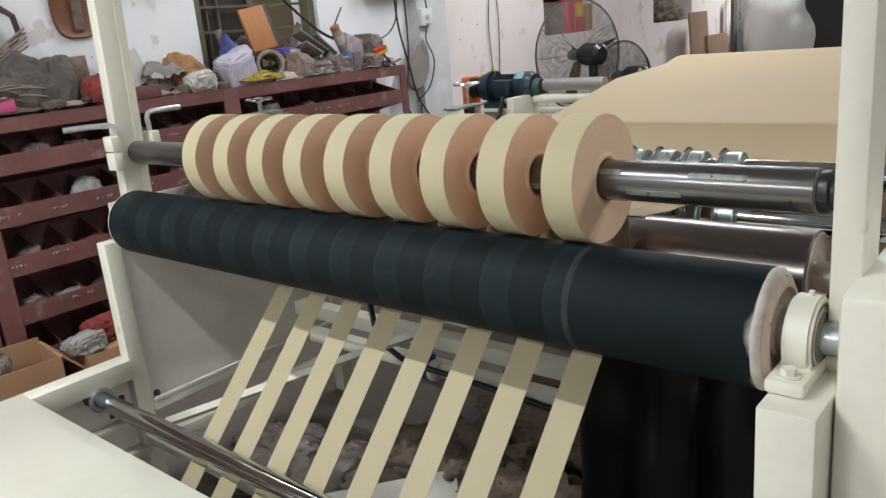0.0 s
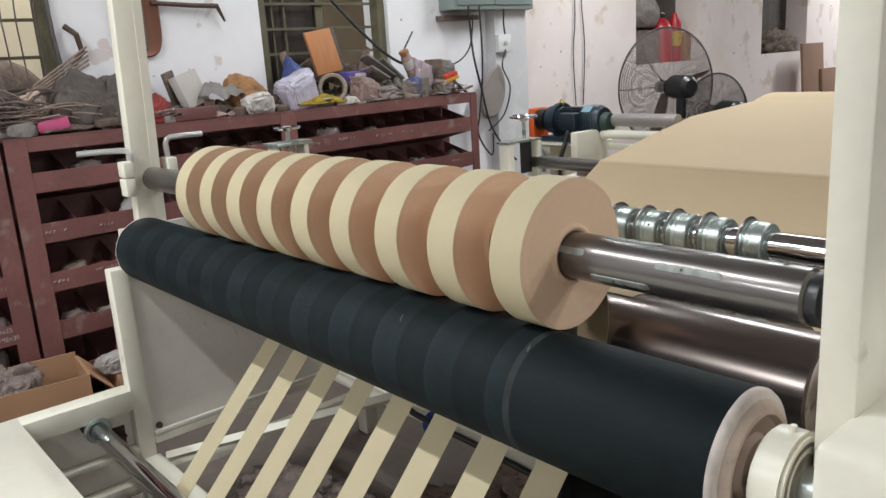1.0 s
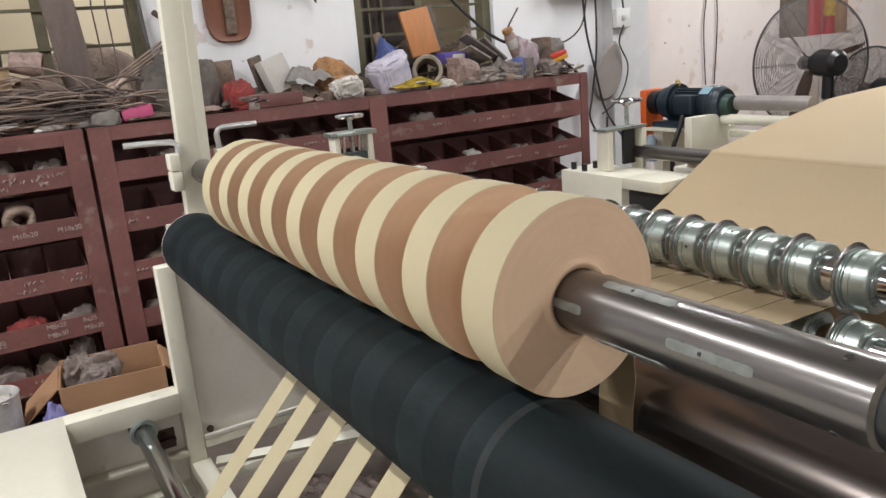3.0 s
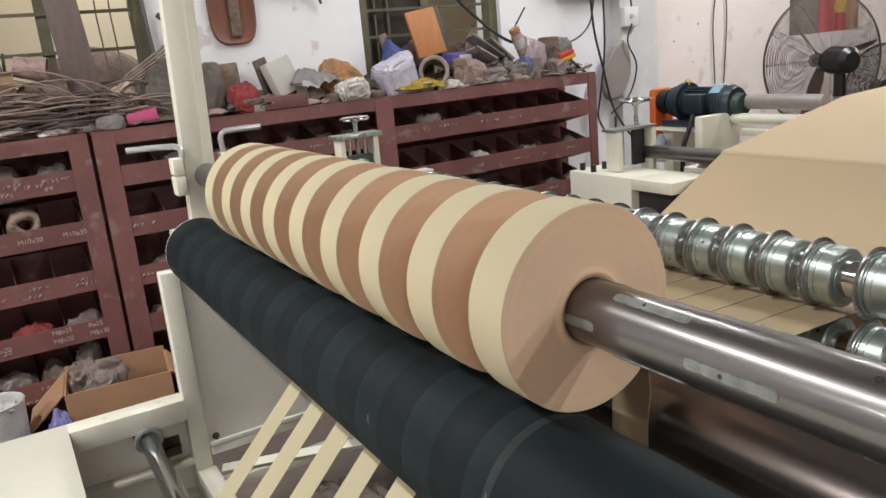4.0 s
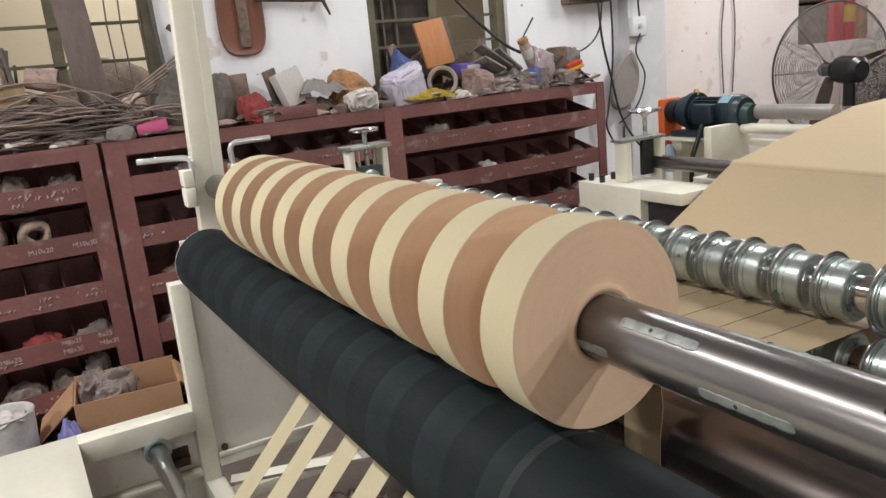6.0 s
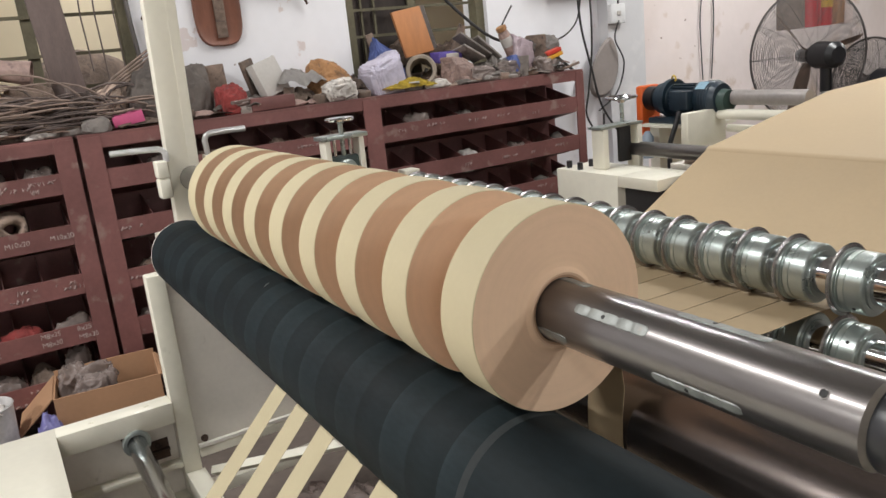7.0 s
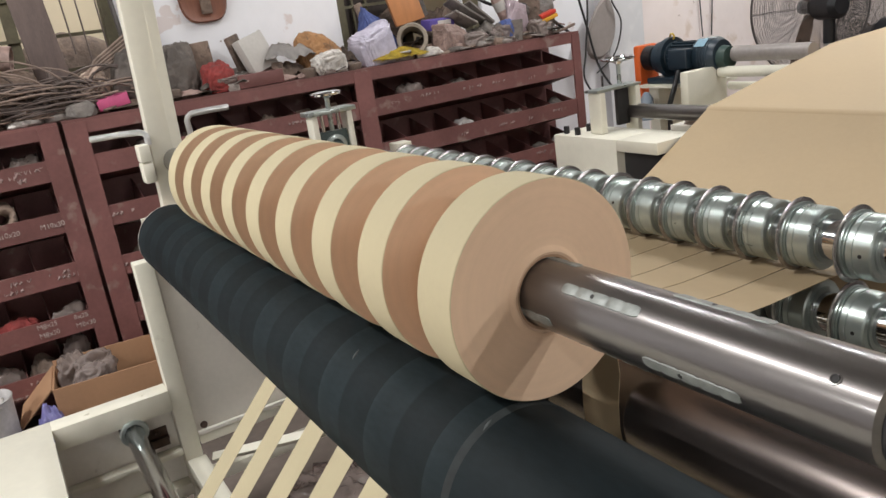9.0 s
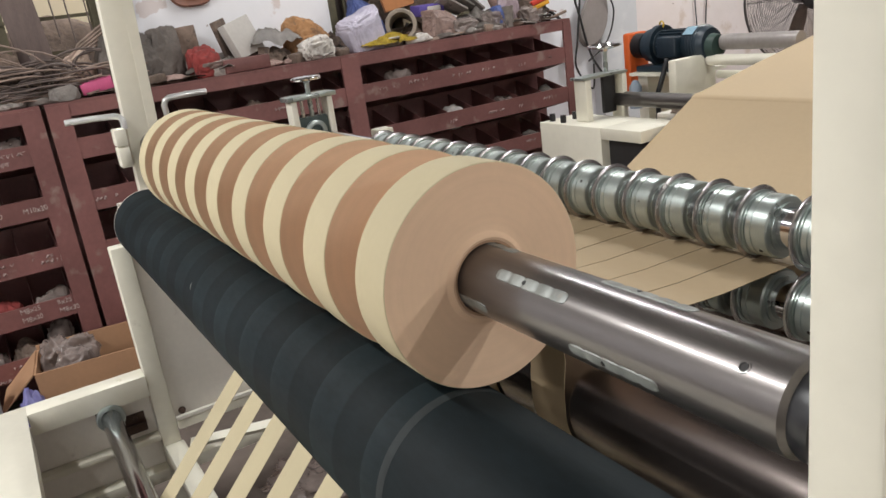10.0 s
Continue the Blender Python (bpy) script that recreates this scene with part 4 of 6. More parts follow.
def drape(name, mat, y0, y1, x0, x1, high, label, category, seed=1, base=TOP, peaks=1.6, turn=0.0):
    """A loose sheet or rag spread over things: a folded skin with a torn, uneven outline."""
    bm = bmesh.new()
    off = Vector((seed * 3.7, seed * 5.1, seed * 1.3))
    n, rows = 30, []
    c, k = math.cos(radians(turn)), math.sin(radians(turn))
    for i in range(n + 1):
        row = []
        for j in range(n + 1):
            u, w = i / n * 2 - 1, j / n * 2 - 1
            # square to a ragged disc
            r = max(abs(u), abs(w))
            ang = math.atan2(w, u)
            out = 1 + 0.28 * noise.noise((math.cos(ang) * 1.6 + seed, math.sin(ang) * 1.6, 2.0)) + 0.06 * noise.noise((math.cos(ang) * 5 + seed, math.sin(ang) * 5, 7.0))
            u, w = u * out / 1.22, w * out / 1.22
            q = Vector((u * peaks, w * peaks, 0)) + off
            q += 0.6 * noise.noise_vector(q)
            fold = 1 - 2.2 * abs(noise.noise(q * 1.2)) + 0.3 * (1 - 2.2 * abs(noise.noise(q * 3.1))) + 0.08 * (1 - 2 * abs(noise.noise(q * 7)))
            lift = max(0.0, 1 - 0.75 * r * r) * (0.45 + 0.45 * noise.noise(q * 0.6)) + 0.15 * max(0.0, fold)
            x = (x0 + x1) / 2 + (x1 - x0) / 2 * (u * c - w * k)
            y = (y0 + y1) / 2 + (y1 - y0) / 2 * (u * k + w * c)
            row.append(bm.verts.new((min(x, -3.640) if base == TOP else x, y, base + 0.004 + high * max(0.0, lift))))
        rows.append(row)
    for a, b in zip(rows, rows[1:]):
        for j in range(n):
            bm.faces.new((a[j], b[j], b[j + 1], a[j + 1]))
    bmesh.ops.solidify(bm, geom=bm.faces[:], thickness=0.002)
    return soft(name, bm, mat, label, category)


# bags, wraps and loose parts lying in the bins
BINS = random.Random(11)


def bin_bag(y, lip, h, wide, mat, x=-3.71):
    z = lip - 0.06
    return crumple("plastic_bag", mat, y - wide, y + wide, z + h, "crumpled clear plastic bag of small parts in a bin", "bag", x=x, deep=0.05, rough=0.4, seed=BINS.randrange(90), sharp=0.5, z0=z - 0.04, freq=1.6, square=0.85, tilt=(BINS.uniform(-30, 30), 0, 0), group="bags in the bins", fine=4)


def bin_heap(y, lip, h, wide, key, x=-3.72):
    red = key == "red"
    z = lip - 0.07
    return crumple("wrapped_part", CLOTHS[key], y - wide, y + wide, z + h, "small heap of red wrapped parts in a bin" if red else "small heap of dusty parts in a bin", "parts", x=x, deep=0.06, rough=0.4, seed=BINS.randrange(90), sharp=0.6, z0=z - 0.03, freq=1.9, square=0.85, tilt=(BINS.uniform(-20, 20), 0, 0), group="heaps in the bins", fine=4)


def wrapped_ring(y, z, r, mat, label):
    """A ring of parts wrapped in paper, its hole to the front."""
    bm = bmesh.new()
    lathe(bm, [(-0.05, r * 0.55), (-0.045, r * 0.9), (0.0, r), (0.04, r * 0.86), (0.055, r * 0.62), (0.04, r * 0.42), (-0.03, r * 0.36)], 40, pose(-3.70, y, z, 0, -6, 4), closed=True)
    for v in bm.verts:
        v.co += 0.02 * noise.noise_vector(v.co * 16) + 0.007 * noise.noise_vector(v.co * 50)
    return soft("wrapped_ring", bm, mat, label, "parcel")


def left_lip(k):
    return 1.158 - 0.2185 * k


for k, y, h, wide in ((0, 0.62, 0.08, 0.07), (0, 0.80, 0.085, 0.075), (0, 0.97, 0.09, 0.06), (3, 0.97, 0.07, 0.07), (4, 0.66, 0.10, 0.08), (4, 0.97, 0.15, 0.055)):
    bin_bag(y, left_lip(k), h, wide, FILM_GREY)
for k, y, h, wide, key in ((0, 0.45, 0.07, 0.07, "dust"), (2, 0.56, 0.06, 0.06, "dark"), (2, 0.40, 0.06, 0.07, "dust"), (3, 0.78, 0.085, 0.075, "red"), (3, 0.58, 0.04, 0.06, "dark"), (4, 0.82, 0.11, 0.07, "dust"), (4, 0.45, 0.08, 0.07, "grey"), (3, 1.0, 0.05, 0.03, "dark")):
    bin_heap(y, left_lip(k), h, wide, key)
wrapped_ring(0.63, left_lip(1) + 0.035, 0.098, material("crumpled_kraft", (0.25, 0.175, 0.135), 0.8, var=0.3, scale=14, bump=0.6, bump_dist=0.01), "ring of parts wrapped in crumpled brown paper")
wrapped_ring(0.83, left_lip(1) + 0.015, 0.066, CLOTHS["dust"], "dusty brown ring lying in a bin")
for k in range(5):
    for y0, y1, n in ((1.25, 2.46, 7), (2.59, 3.86, 8)):
        lip = 1.148 - 0.2255 * k
        step = (y1 - y0) / n
        for j in range(n):
            if BINS.random() < (0.45 if y0 > 2 else 0.2):
                continue
            y = y0 + step * (j + 0.5) + BINS.uniform(-0.02, 0.02)
            sort = BINS.random()
            if sort < 0.24:
                bin_bag(y, lip, BINS.uniform(0.05, 0.10), step * 0.42, FILM_GREY if BINS.random() < 0.8 else FILM_WHITE)
            elif sort < 0.32:
                bm = bmesh.new()
                box(bm, -0.035, 0.035, -step * 0.3, step * 0.3, -0.04, 0.05, 0.003, pose(BINS.uniform(-3.74, -3.70), y, lip - 0.05, 0, BINS.uniform(-25, 5), BINS.uniform(-30, 30)))
                solid("small_carton", bm, CLOTHS["dust"], "small brown carton in a bin", "box", "cartons in the bins")
            else:
                bin_heap(y, lip, BINS.uniform(0.03, 0.075), step * 0.46, BINS.choice(("dust", "dark", "dark", "dust", "grey", "red" if y0 < 2 and k > 1 else "dark")))

crumple("canvas_cover", CLOTHS["dark"], 1.40, 1.66, 1.56, "dark grey canvas machine cover on the rack", "cover", seed=3, x=-3.78, deep=0.08, tilt=(-15, 0, 0), rough=0.14)
crumple("canvas_cover", CLOTHS["dark"], 1.60, 1.775, 1.565, "dark rounded canvas cover standing on the rack", "cover", seed=4, x=-3.80, deep=0.07, square=0.9, rough=0.12)
flat_piece("brown_carton", CLOTHS["dust"], (-3.85, 1.80, 1.42), (0.08, 0.13, 0.23), (3, 0, 8), "brown dusty carton behind a red cloth", "box")
crumple("red_cloth", CLOTHS["red"], 1.775, 1.905, 1.445, "crumpled red cloth on the rack", "cloth", seed=5, x=-3.71, deep=0.05, rough=0.3, sharp=0.15, freq=1.6)
crumple("sacking", CLOTHS["brown"], 2.26, 2.50, 1.485, "bundle of orange brown sacking on the rack", "sack", seed=6, x=-3.80, rough=0.2, square=0.85)
drape("grey_bag", material("pale_grey_plastic", (0.40, 0.37, 0.35), 0.5, var=0.25, scale=9, bump=0.5, bump_dist=0.01), 2.06, 2.36, -3.88, -3.68, 0.17, "pale grey plastic sheet draped over things on the rack", "plastic", seed=26, base=TOP + 0.062, peaks=1.2)
crumple("plastic_wrap", CLOTHS["white"], 2.31, 2.46, 1.40, "crumpled white plastic wrap on the rack", "wrap", seed=7, x=-3.68, deep=0.045, sharp=0.22, rough=0.32, freq=2.0)
crumple("plastic_bag", FILM_LILAC, 2.56, 2.765, 1.485, "lilac and white plastic bag on the rack", "bag", seed=8, x=-3.75, deep=0.07, rough=0.1, square=0.42, tilt=(14, 0, 20))
crumple("blue_wrap", CLOTHS["blue"], 2.64, 2.82, 1.545, "blue plastic wrapper behind a bag on the rack", "wrap", seed=9, x=-3.83, deep=0.05, square=0.45, rough=0.12, tilt=(-20, 0, 0))
crumple("pink_wrap", CLOTHS["pinkish"], 3.02, 3.18, 1.43, "dusty pinkish wrapped parcel on the rack", "parcel", seed=10, x=-3.72, deep=0.055, square=0.4, rough=0.1, tilt=(-10, 0, 15))
drape("grey_wrap", CLOTHS["grey"], 3.10, 3.50, -3.90, -3.66, 0.22, "folded dusty grey plastic on the rack", "plastic", seed=11, peaks=1.8)
drape("grey_wrap", CLOTHS["grey"], 1.72, 2.10, -3.88, -3.66, 0.10, "dusty grey plastic spread on the rack", "plastic", seed=36, peaks=2.0)
drape("grey_wrap", CLOTHS["dust"], 3.46, 3.88, -3.90, -3.66, 0.20, "dusty brown plastic heaped on the rack", "plastic", seed=37, peaks=2.0)
drape("grey_wrap", CLOTHS["dust"], 2.42, 2.66, -3.90, -3.70, 0.14, "dusty brown plastic heaped on the rack", "plastic", seed=38, peaks=1.6)
for k, (yy, zz, a) in enumerate(((3.27, 1.50, -38), (3.34, 1.475, -44), (3.22, 1.46, -30))):
    flat_piece("bent_sheet", CLOTHS["grey"], (-3.79 + 0.02 * k, yy, zz), (0.10, 0.22 - 0.03 * k, 0.012), (a, -14, 6 * k), "bent dusty grey sheet leaning on the rack", "sheet", 0.002)
crumple("clear_bag", glossy_film("pale_lilac_film", (0.42, 0.33, 0.36), 0.85, 0.2), 3.50, 3.65, 1.52, "clear lilac plastic bag on the rack", "bag", seed=12, x=-3.75, deep=0.055, square=0.5, rough=0.15, tilt=(-14, 0, 0))
crumple("blue_rag", CLOTHS["blue"], 3.43, 3.53, 1.425, "small blue plastic rag on the rack", "rag", seed=13, x=-3.70, deep=0.04)
crumple("grey_carton", CLOTHS["grey"], 3.66, 3.86, 1.50, "dusty grey soft package on the rack", "package", seed=14, x=-3.82, deep=0.07, rough=0.15, square=0.5)
drape("dust_sheet", CLOTHS["dust"], 1.92, 2.32, -3.90, -3.69, 0.118, "flat heap of dusty scraps on the rack", "scraps", seed=15, peaks=2.4)
drape("dust_sheet", CLOTHS["dust"], 2.80, 3.35, -3.95, -3.74, 0.128, "flat heap of dusty scraps on the rack", "scraps", seed=16, peaks=2.4)
drape("dust_sheet", CLOTHS["grey"], 3.25, 3.86, -3.84, -3.63, 0.108, "flat heap of grey scraps on the rack", "scraps", seed=17, peaks=2.4)
drape("dust_sheet", CLOTHS["dust"], 1.30, 1.85, -3.80, -3.59, 0.035, "flat heap of dusty scraps on the rack", "scraps", seed=18, peaks=2.4)
drape("dust_sheet", CLOTHS["dust"], 0.40, 1.30, -3.90, -3.69, 0.118, "low heap of dusty scraps on the rack", "scraps", seed=19, peaks=2.4)
drape("yellow_rag", CLOTHS["yellow"], 2.58, 2.97, -3.76, -3.63, 0.085, "bundle of yellow cotton waste on the rack", "rag", seed=23, peaks=3.0)


PLY = material("brown_ply", (0.42, 0.17, 0.06), 0.6, var=0.15, scale=7, stretch=(1, 4, 1))
GREY_CARD = material("grey_board", (0.50, 0.47, 0.44), 0.8, var=0.12)
flat_piece("wooden_board", PLY, (-3.84, 2.925, 1.605), (0.018, 0.19, 0.25), (8, -12, 4), "brown varnished wooden board leaning on the rack", "board")
flat_piece("dark_board", CLOTHS["dark"], (-3.865, 2.975, 1.615), (0.014, 0.17, 0.24), (8, -12, 4), "dark board behind a brown one", "board")
flat_piece("book", GREY_CARD, (-3.76, 2.055, 1.45), (0.05, 0.16, 0.17), (14, -14, 22), "worn pale grey ledger leaning on the rack", "book")
flat_piece("book", CLOTHS["dust"], (-3.79, 1.985, 1.45), (0.02, 0.10, 0.19), (10, -10, 40), "worn brown cover behind a ledger", "book")
flat_piece("maroon_box", MAROON, (-3.70, 2.02, 1.335), (0.12, 0.22, 0.06), (0, 0, 4), "shallow maroon steel box on the rack", "box")
flat_piece("blue_box", material("violet_carton", (0.10, 0.07, 0.30), 0.5), (-3.80, 3.10, 1.455), (0.08, 0.17, 0.055), (0, 5, 8), "small violet and white carton on the rack", "box")
flat_piece("white_label", GREY_CARD, (-3.755, 3.115, 1.455), (0.004, 0.09, 0.035), (0, 5, 8), "white label of a carton", "label")
flat_piece("pink_box", material("pink_carton", (0.62, 0.11, 0.25), 0.55, var=0.15, scale=10), (-3.70, 1.375, 1.345), (0.06, 0.13, 0.05), (8, 6, -8), "bright pink carton on the rack", "box")
flat_piece("colour_tin", material("yellow_tin", (0.65, 0.32, 0.03), 0.4), (-3.70, 3.77, 1.395), (0.05, 0.12, 0.022), (14, 0, 0), "flat yellow packet on the rack", "packet")
flat_piece("red_packet", material("red_packet", (0.55, 0.05, 0.03), 0.4), (-3.70, 3.765, 1.42), (0.05, 0.11, 0.022), (14, 0, 0), "flat red packet on the rack", "packet")
for k in range(9):
    flat_piece("scrap", CLOTHS[("grey", "dust", "white")[k % 3]], (-3.68 - 0.012 * k, 3.15 + 0.062 * k, 1.315 + 0.006 * (k % 3)), (0.09, 0.11, 0.008), (3 * (k % 4), 2, 31 * k), "flat dusty scrap of sheet on the rack", "scrap")
flat_piece("pale_scrap", CLOTHS["white"], (-3.70, 0.84, 1.335), (0.08, 0.11, 0.02), (6, -10, 12), "pale torn carton scrap on the rack", "scrap")
crumple("pale_bag", glossy_film("pale_pink_film", (0.62, 0.47, 0.38), 0.9, 0.2), 1.23, 1.41, 1.47, "pale crumpled plastic bag among the cables", "bag", x=-3.80, deep=0.06, seed=45, sharp=0.5, tilt=(15, 0, 0))
crumple("stone", CLOTHS["grey"], 1.17, 1.29, 1.37, "smooth grey rubber pad on the rack", "pad", x=-3.68, deep=0.05, rough=0.08, sharp=0, seed=21)
# pipe flange
bm = bmesh.new()
lathe(bm, [(-0.10, 0.070), (0.06, 0.072), (0.062, 0.080), (0.08, 0.082), (0.083, 0.076), (0.08, 0.062), (0.06, 0.060), (-0.10, 0.058)], 40, pose(-3.76, 2.91, 1.392, 0, -8, -30), closed=True)
solid("pipe_socket", bm, material("dusty_beige_pipe", (0.30, 0.25, 0.20), 0.75, var=0.3, scale=14, bump=0.3), "dusty grey pipe socket lying on the rack", "pipe")
# wooden handled brush
t = thing("bottle", "dusty brown bottle with a white label leaning on the rack", "bottle", (-3.77, 3.535, 1.42))
part("body", lathe(bmesh.new(), [(0, 0), (0, 0.030), (0.01, 0.034), (0.13, 0.034), (0.15, 0.030), (0.158, 0.02), (0.158, 0)], 28, pose(0, 0, 0, 24, 0, 0) @ pose(0, 0, 0, 0, -90, 0)), CLOTHS["pinkish"], t)
part("label", lathe(bmesh.new(), [(0.065, 0.0343), (0.066, 0.0352), (0.118, 0.0352), (0.119, 0.0343)], 28, pose(0, 0, 0, 24, 0, 0) @ pose(0, 0, 0, 0, -90, 0)), GREY_CARD, t, "stained white label")
part("cap", lathe(bmesh.new(), [(0.158, 0.026), (0.160, 0.031), (0.182, 0.031), (0.185, 0.026), (0.185, 0)], 28, pose(0, 0, 0, 24, 0, 0) @ pose(0, 0, 0, 0, -90, 0)), CLOTHS["brown"], t, "brown cap")
bm = lathe(bmesh.new(), [(0, 0), (0, 0.036), (0.11, 0.046), (0.113, 0.047), (0.113, 0.042), (0.01, 0.033), (0.01, 0)], 28, pose(-3.69, 3.53, TOP + 0.002, 4, -90, 0))
solid("dusty_cup", bm, CLOTHS["grey"], "dusty grey tapered cup standing on the rack", "cup")
bm = lathe(bmesh.new(), [(0, 0), (0, 0.055), (0.004, 0.058), (0.085, 0.060), (0.09, 0.056), (0.09, 0.048), (0.03, 0.046), (0.03, 0)], 32, pose(-3.80, 3.73, 1.435, 10, -90, 0))
solid("dusty_tin", bm, CLOTHS["dust"], "open dusty tin on top of the heap", "tin")
solid("stick", tube(bmesh.new(), [(-3.78, 3.48, 1.60), (-3.80, 3.57, 1.70)], 0.005, 8), DARK, "thin dark stick on the rack", "stick")


def coil(y, z, r, turns, seed, mat, x=-3.76, thick=0.0045):
    rnd = random.Random(seed)
    t = thing("cable_coil", "tangled coil of dusty cable on the rack", "cable", group="cable tangle")
    for k in range(turns):
        rr, oy, oz = r * rnd.uniform(0.4, 1.2), rnd.uniform(-0.13, 0.13), rnd.uniform(-0.03, 0.04)
        lift = rnd.choice((0.25, 0.4, 0.7, 1.0))
        ph, tilt = rnd.uniform(0, 6), rnd.uniform(-0.3, 0.3)
        pts = []
        for i in range(25):
            a = ph + i * 6.0 / 24
            pts.append((x + 0.1 * (1.1 - lift) * math.sin(a + tilt) + 0.01 * noise.noise((i * 0.3, k, seed)), y + oy + rr * math.cos(a), max(TOP + 0.009, z + oz + rr * lift * math.sin(a) * 0.5 + 0.02 * noise.noise((i * 0.2, k + 5, seed)))))
        part("loop", tube(bmesh.new(), pts, thick * rnd.uniform(0.6, 1.2), 8), mat, t)
    return t


CABLE = material("dusty_cable", (0.12, 0.09, 0.08), 0.7, var=0.4, scale=14, bump=0.2)
CABLE2 = material("pale_dusty_cable", (0.26, 0.19, 0.155), 0.75, var=0.4, scale=14, bump=0.2)
for y, z, r, n, seed, mat in ((0.80, 1.37, 0.22, 14, 1, CABLE2), (1.05, 1.36, 0.20, 14, 2, CABLE), (0.95, 1.40, 0.26, 10, 3, CABLE2), (1.28, 1.43, 0.13, 8, 4, CABLE), (0.60, 1.38, 0.2, 11, 5, CABLE), (1.35, 1.37, 0.16, 8, 6, CABLE2), (0.75, 1.335, 0.24, 14, 7, CABLE), (1.0, 1.33, 0.25, 16, 8, CABLE2), (1.2, 1.35, 0.22, 12, 9, CABLE), (0.88, 1.42, 0.22, 10, 10, CABLE)):
    coil(y, z, r, n, seed, mat, x=-3.76 + 0.012 * (seed % 4), thick=0.0045 if seed < 7 else 0.0034)
bm = bmesh.new()
for k in range(5):
    tube(bm, [(-3.74 - 0.01 * k, 1.10 + 0.05 * k, 1.40 + 0.01 * k), (-3.78, 1.35, 1.47 + 0.012 * k), (-3.85, 1.62, 1.60 + 0.02 * k)], 0.0055, 8)
solid("loose_conduit", bm, CABLE2, "dusty lengths of conduit leaning on the wall", "conduit")
for k, (y0, y1, z1) in enumerate(((1.80, 1.96, 1.37), (2.30, 2.44, 1.35), (3.16, 3.34, 1.38), (3.36, 3.50, 1.40), (3.62, 3.78, 1.40))):
    crumple("film_scrap", FILM_GREY, y0, y1, z1, "crumpled dusty film lying on the rack", "film", x=-3.71, deep=0.055, seed=90 + k, sharp=0.6, rough=0.3, square=0.7)
# small clutter that covers the rest of the rack top
LITTER = random.Random(29)
for k in range(230):
    y = LITTER.uniform(0.35, 3.84) if k < 130 else LITTER.choice((LITTER.uniform(1.75, 2.2), LITTER.uniform(2.95, 3.84), LITTER.uniform(3.1, 3.84)))
    x = LITTER.uniform(-3.90, -3.67)
    key = LITTER.choice(("grey", "dust", "dust", "dark", "pinkish", "grey", "white", "dust"))
    sort = LITTER.random()
    low = 0.5 if x > -3.74 else 1.0
    if sort < 0.35:
        s = LITTER.uniform(0.03, 0.075)
        h = s * LITTER.uniform(0.5, 1.0) * low
        soft("crumpled_scrap", lump(bmesh.new(), (x, y, TOP + h * 0.6), (s * 0.7, s, h), 0.3, 3, k + 100, 1.6, -0.6, 0.12), CLOTHS[key], "crumpled " + {"grey": "grey plastic", "dust": "brown dusty", "dark": "dark", "pinkish": "pinkish paper", "white": "white paper"}[key] + " scrap on the rack", "scrap", "clutter on the rack")
    elif sort < 0.6:
        flat_piece("sheet_scrap", CLOTHS[key], (x, y, TOP + LITTER.uniform(0.01, 0.06) * low), (LITTER.uniform(0.05, 0.12), LITTER.uniform(0.06, 0.16), 0.006), (LITTER.uniform(-25, 25), LITTER.uniform(-30, 10), LITTER.uniform(0, 180)), "bent dusty scrap of sheet on the rack", "scrap", 0.001)
    elif sort < 0.8:
        a, ln = LITTER.uniform(-0.6, 0.6), LITTER.uniform(0.08, 0.2)
        z = TOP + 0.012
        solid("loose_rod", tube(bmesh.new(), [(x, y, z), (x + 0.2 * ln * math.sin(a), y + ln * 0.5, z + LITTER.uniform(0, 0.05)), (x + 0.4 * ln * math.sin(a), y + ln, z + LITTER.uniform(0, 0.09) * low)], LITTER.uniform(0.004, 0.011), 8), CLOTHS[key], "short dusty rod lying on the rack", "rod", "clutter on the rack")
    else:
        h = LITTER.uniform(0.03, 0.10) * low
        flat_piece("packet", CLOTHS[key], (x, y, TOP + h / 2), (LITTER.uniform(0.04, 0.08), LITTER.uniform(0.05, 0.11), h), (LITTER.uniform(-6, 6), LITTER.uniform(-8, 8), LITTER.uniform(-40, 40)), "small dusty packet on the rack", "packet", 0.004)
crumple("dusty_sack", CLOTHS["dust"], 0.62, 0.98, 1.478, "flat dusty sack under a carton of tools", "sack", x=-3.80, deep=0.10, seed=44, square=0.45, rough=0.1)
# carton of tools and a dusty bucket
TORN = material("dusty_carton", (0.30, 0.21, 0.12), 0.9, var=0.3, scale=14, bump=0.3)
t = thing("tool_carton", "torn cardboard carton full of small tools", "box", (-3.80, 0.80, TOP + 0.165))
part("side", boxes((0.07, 0.076, -0.11, 0.11, 0, 0.11)), TORN, t, smooth=False)
part("side", boxes((-0.076, -0.07, -0.11, 0.11, 0, 0.10)), TORN, t, smooth=False)
part("side", boxes((-0.069, 0.069, 0.104, 0.11, 0, 0.10)), TORN, t, smooth=False)
part("side", boxes((-0.069, 0.069, -0.11, -0.104, 0, 0.10)), TORN, t, smooth=False)
for k in range(14):
    a = random.Random(k)
    x, y = a.uniform(-0.05, 0.06), a.uniform(-0.09, 0.09)
    part("tool", tube(bmesh.new(), [(x, y, 0.02), (x + a.uniform(-0.02, 0.02), y + a.uniform(-0.03, 0.03), a.uniform(0.18, 0.27))], a.uniform(0.005, 0.011), 8), CLOTHS[a.choice(("grey", "dust", "dark"))], t)
bm = bmesh.new()
lathe(bm, [(-0.062, 0.0), (-0.062, 0.042), (0.062, 0.053), (0.062, 0.048), (-0.05, 0.037), (-0.05, 0)], 32, pose(-3.80, 0.985, 1.585, 0, 12, 78))
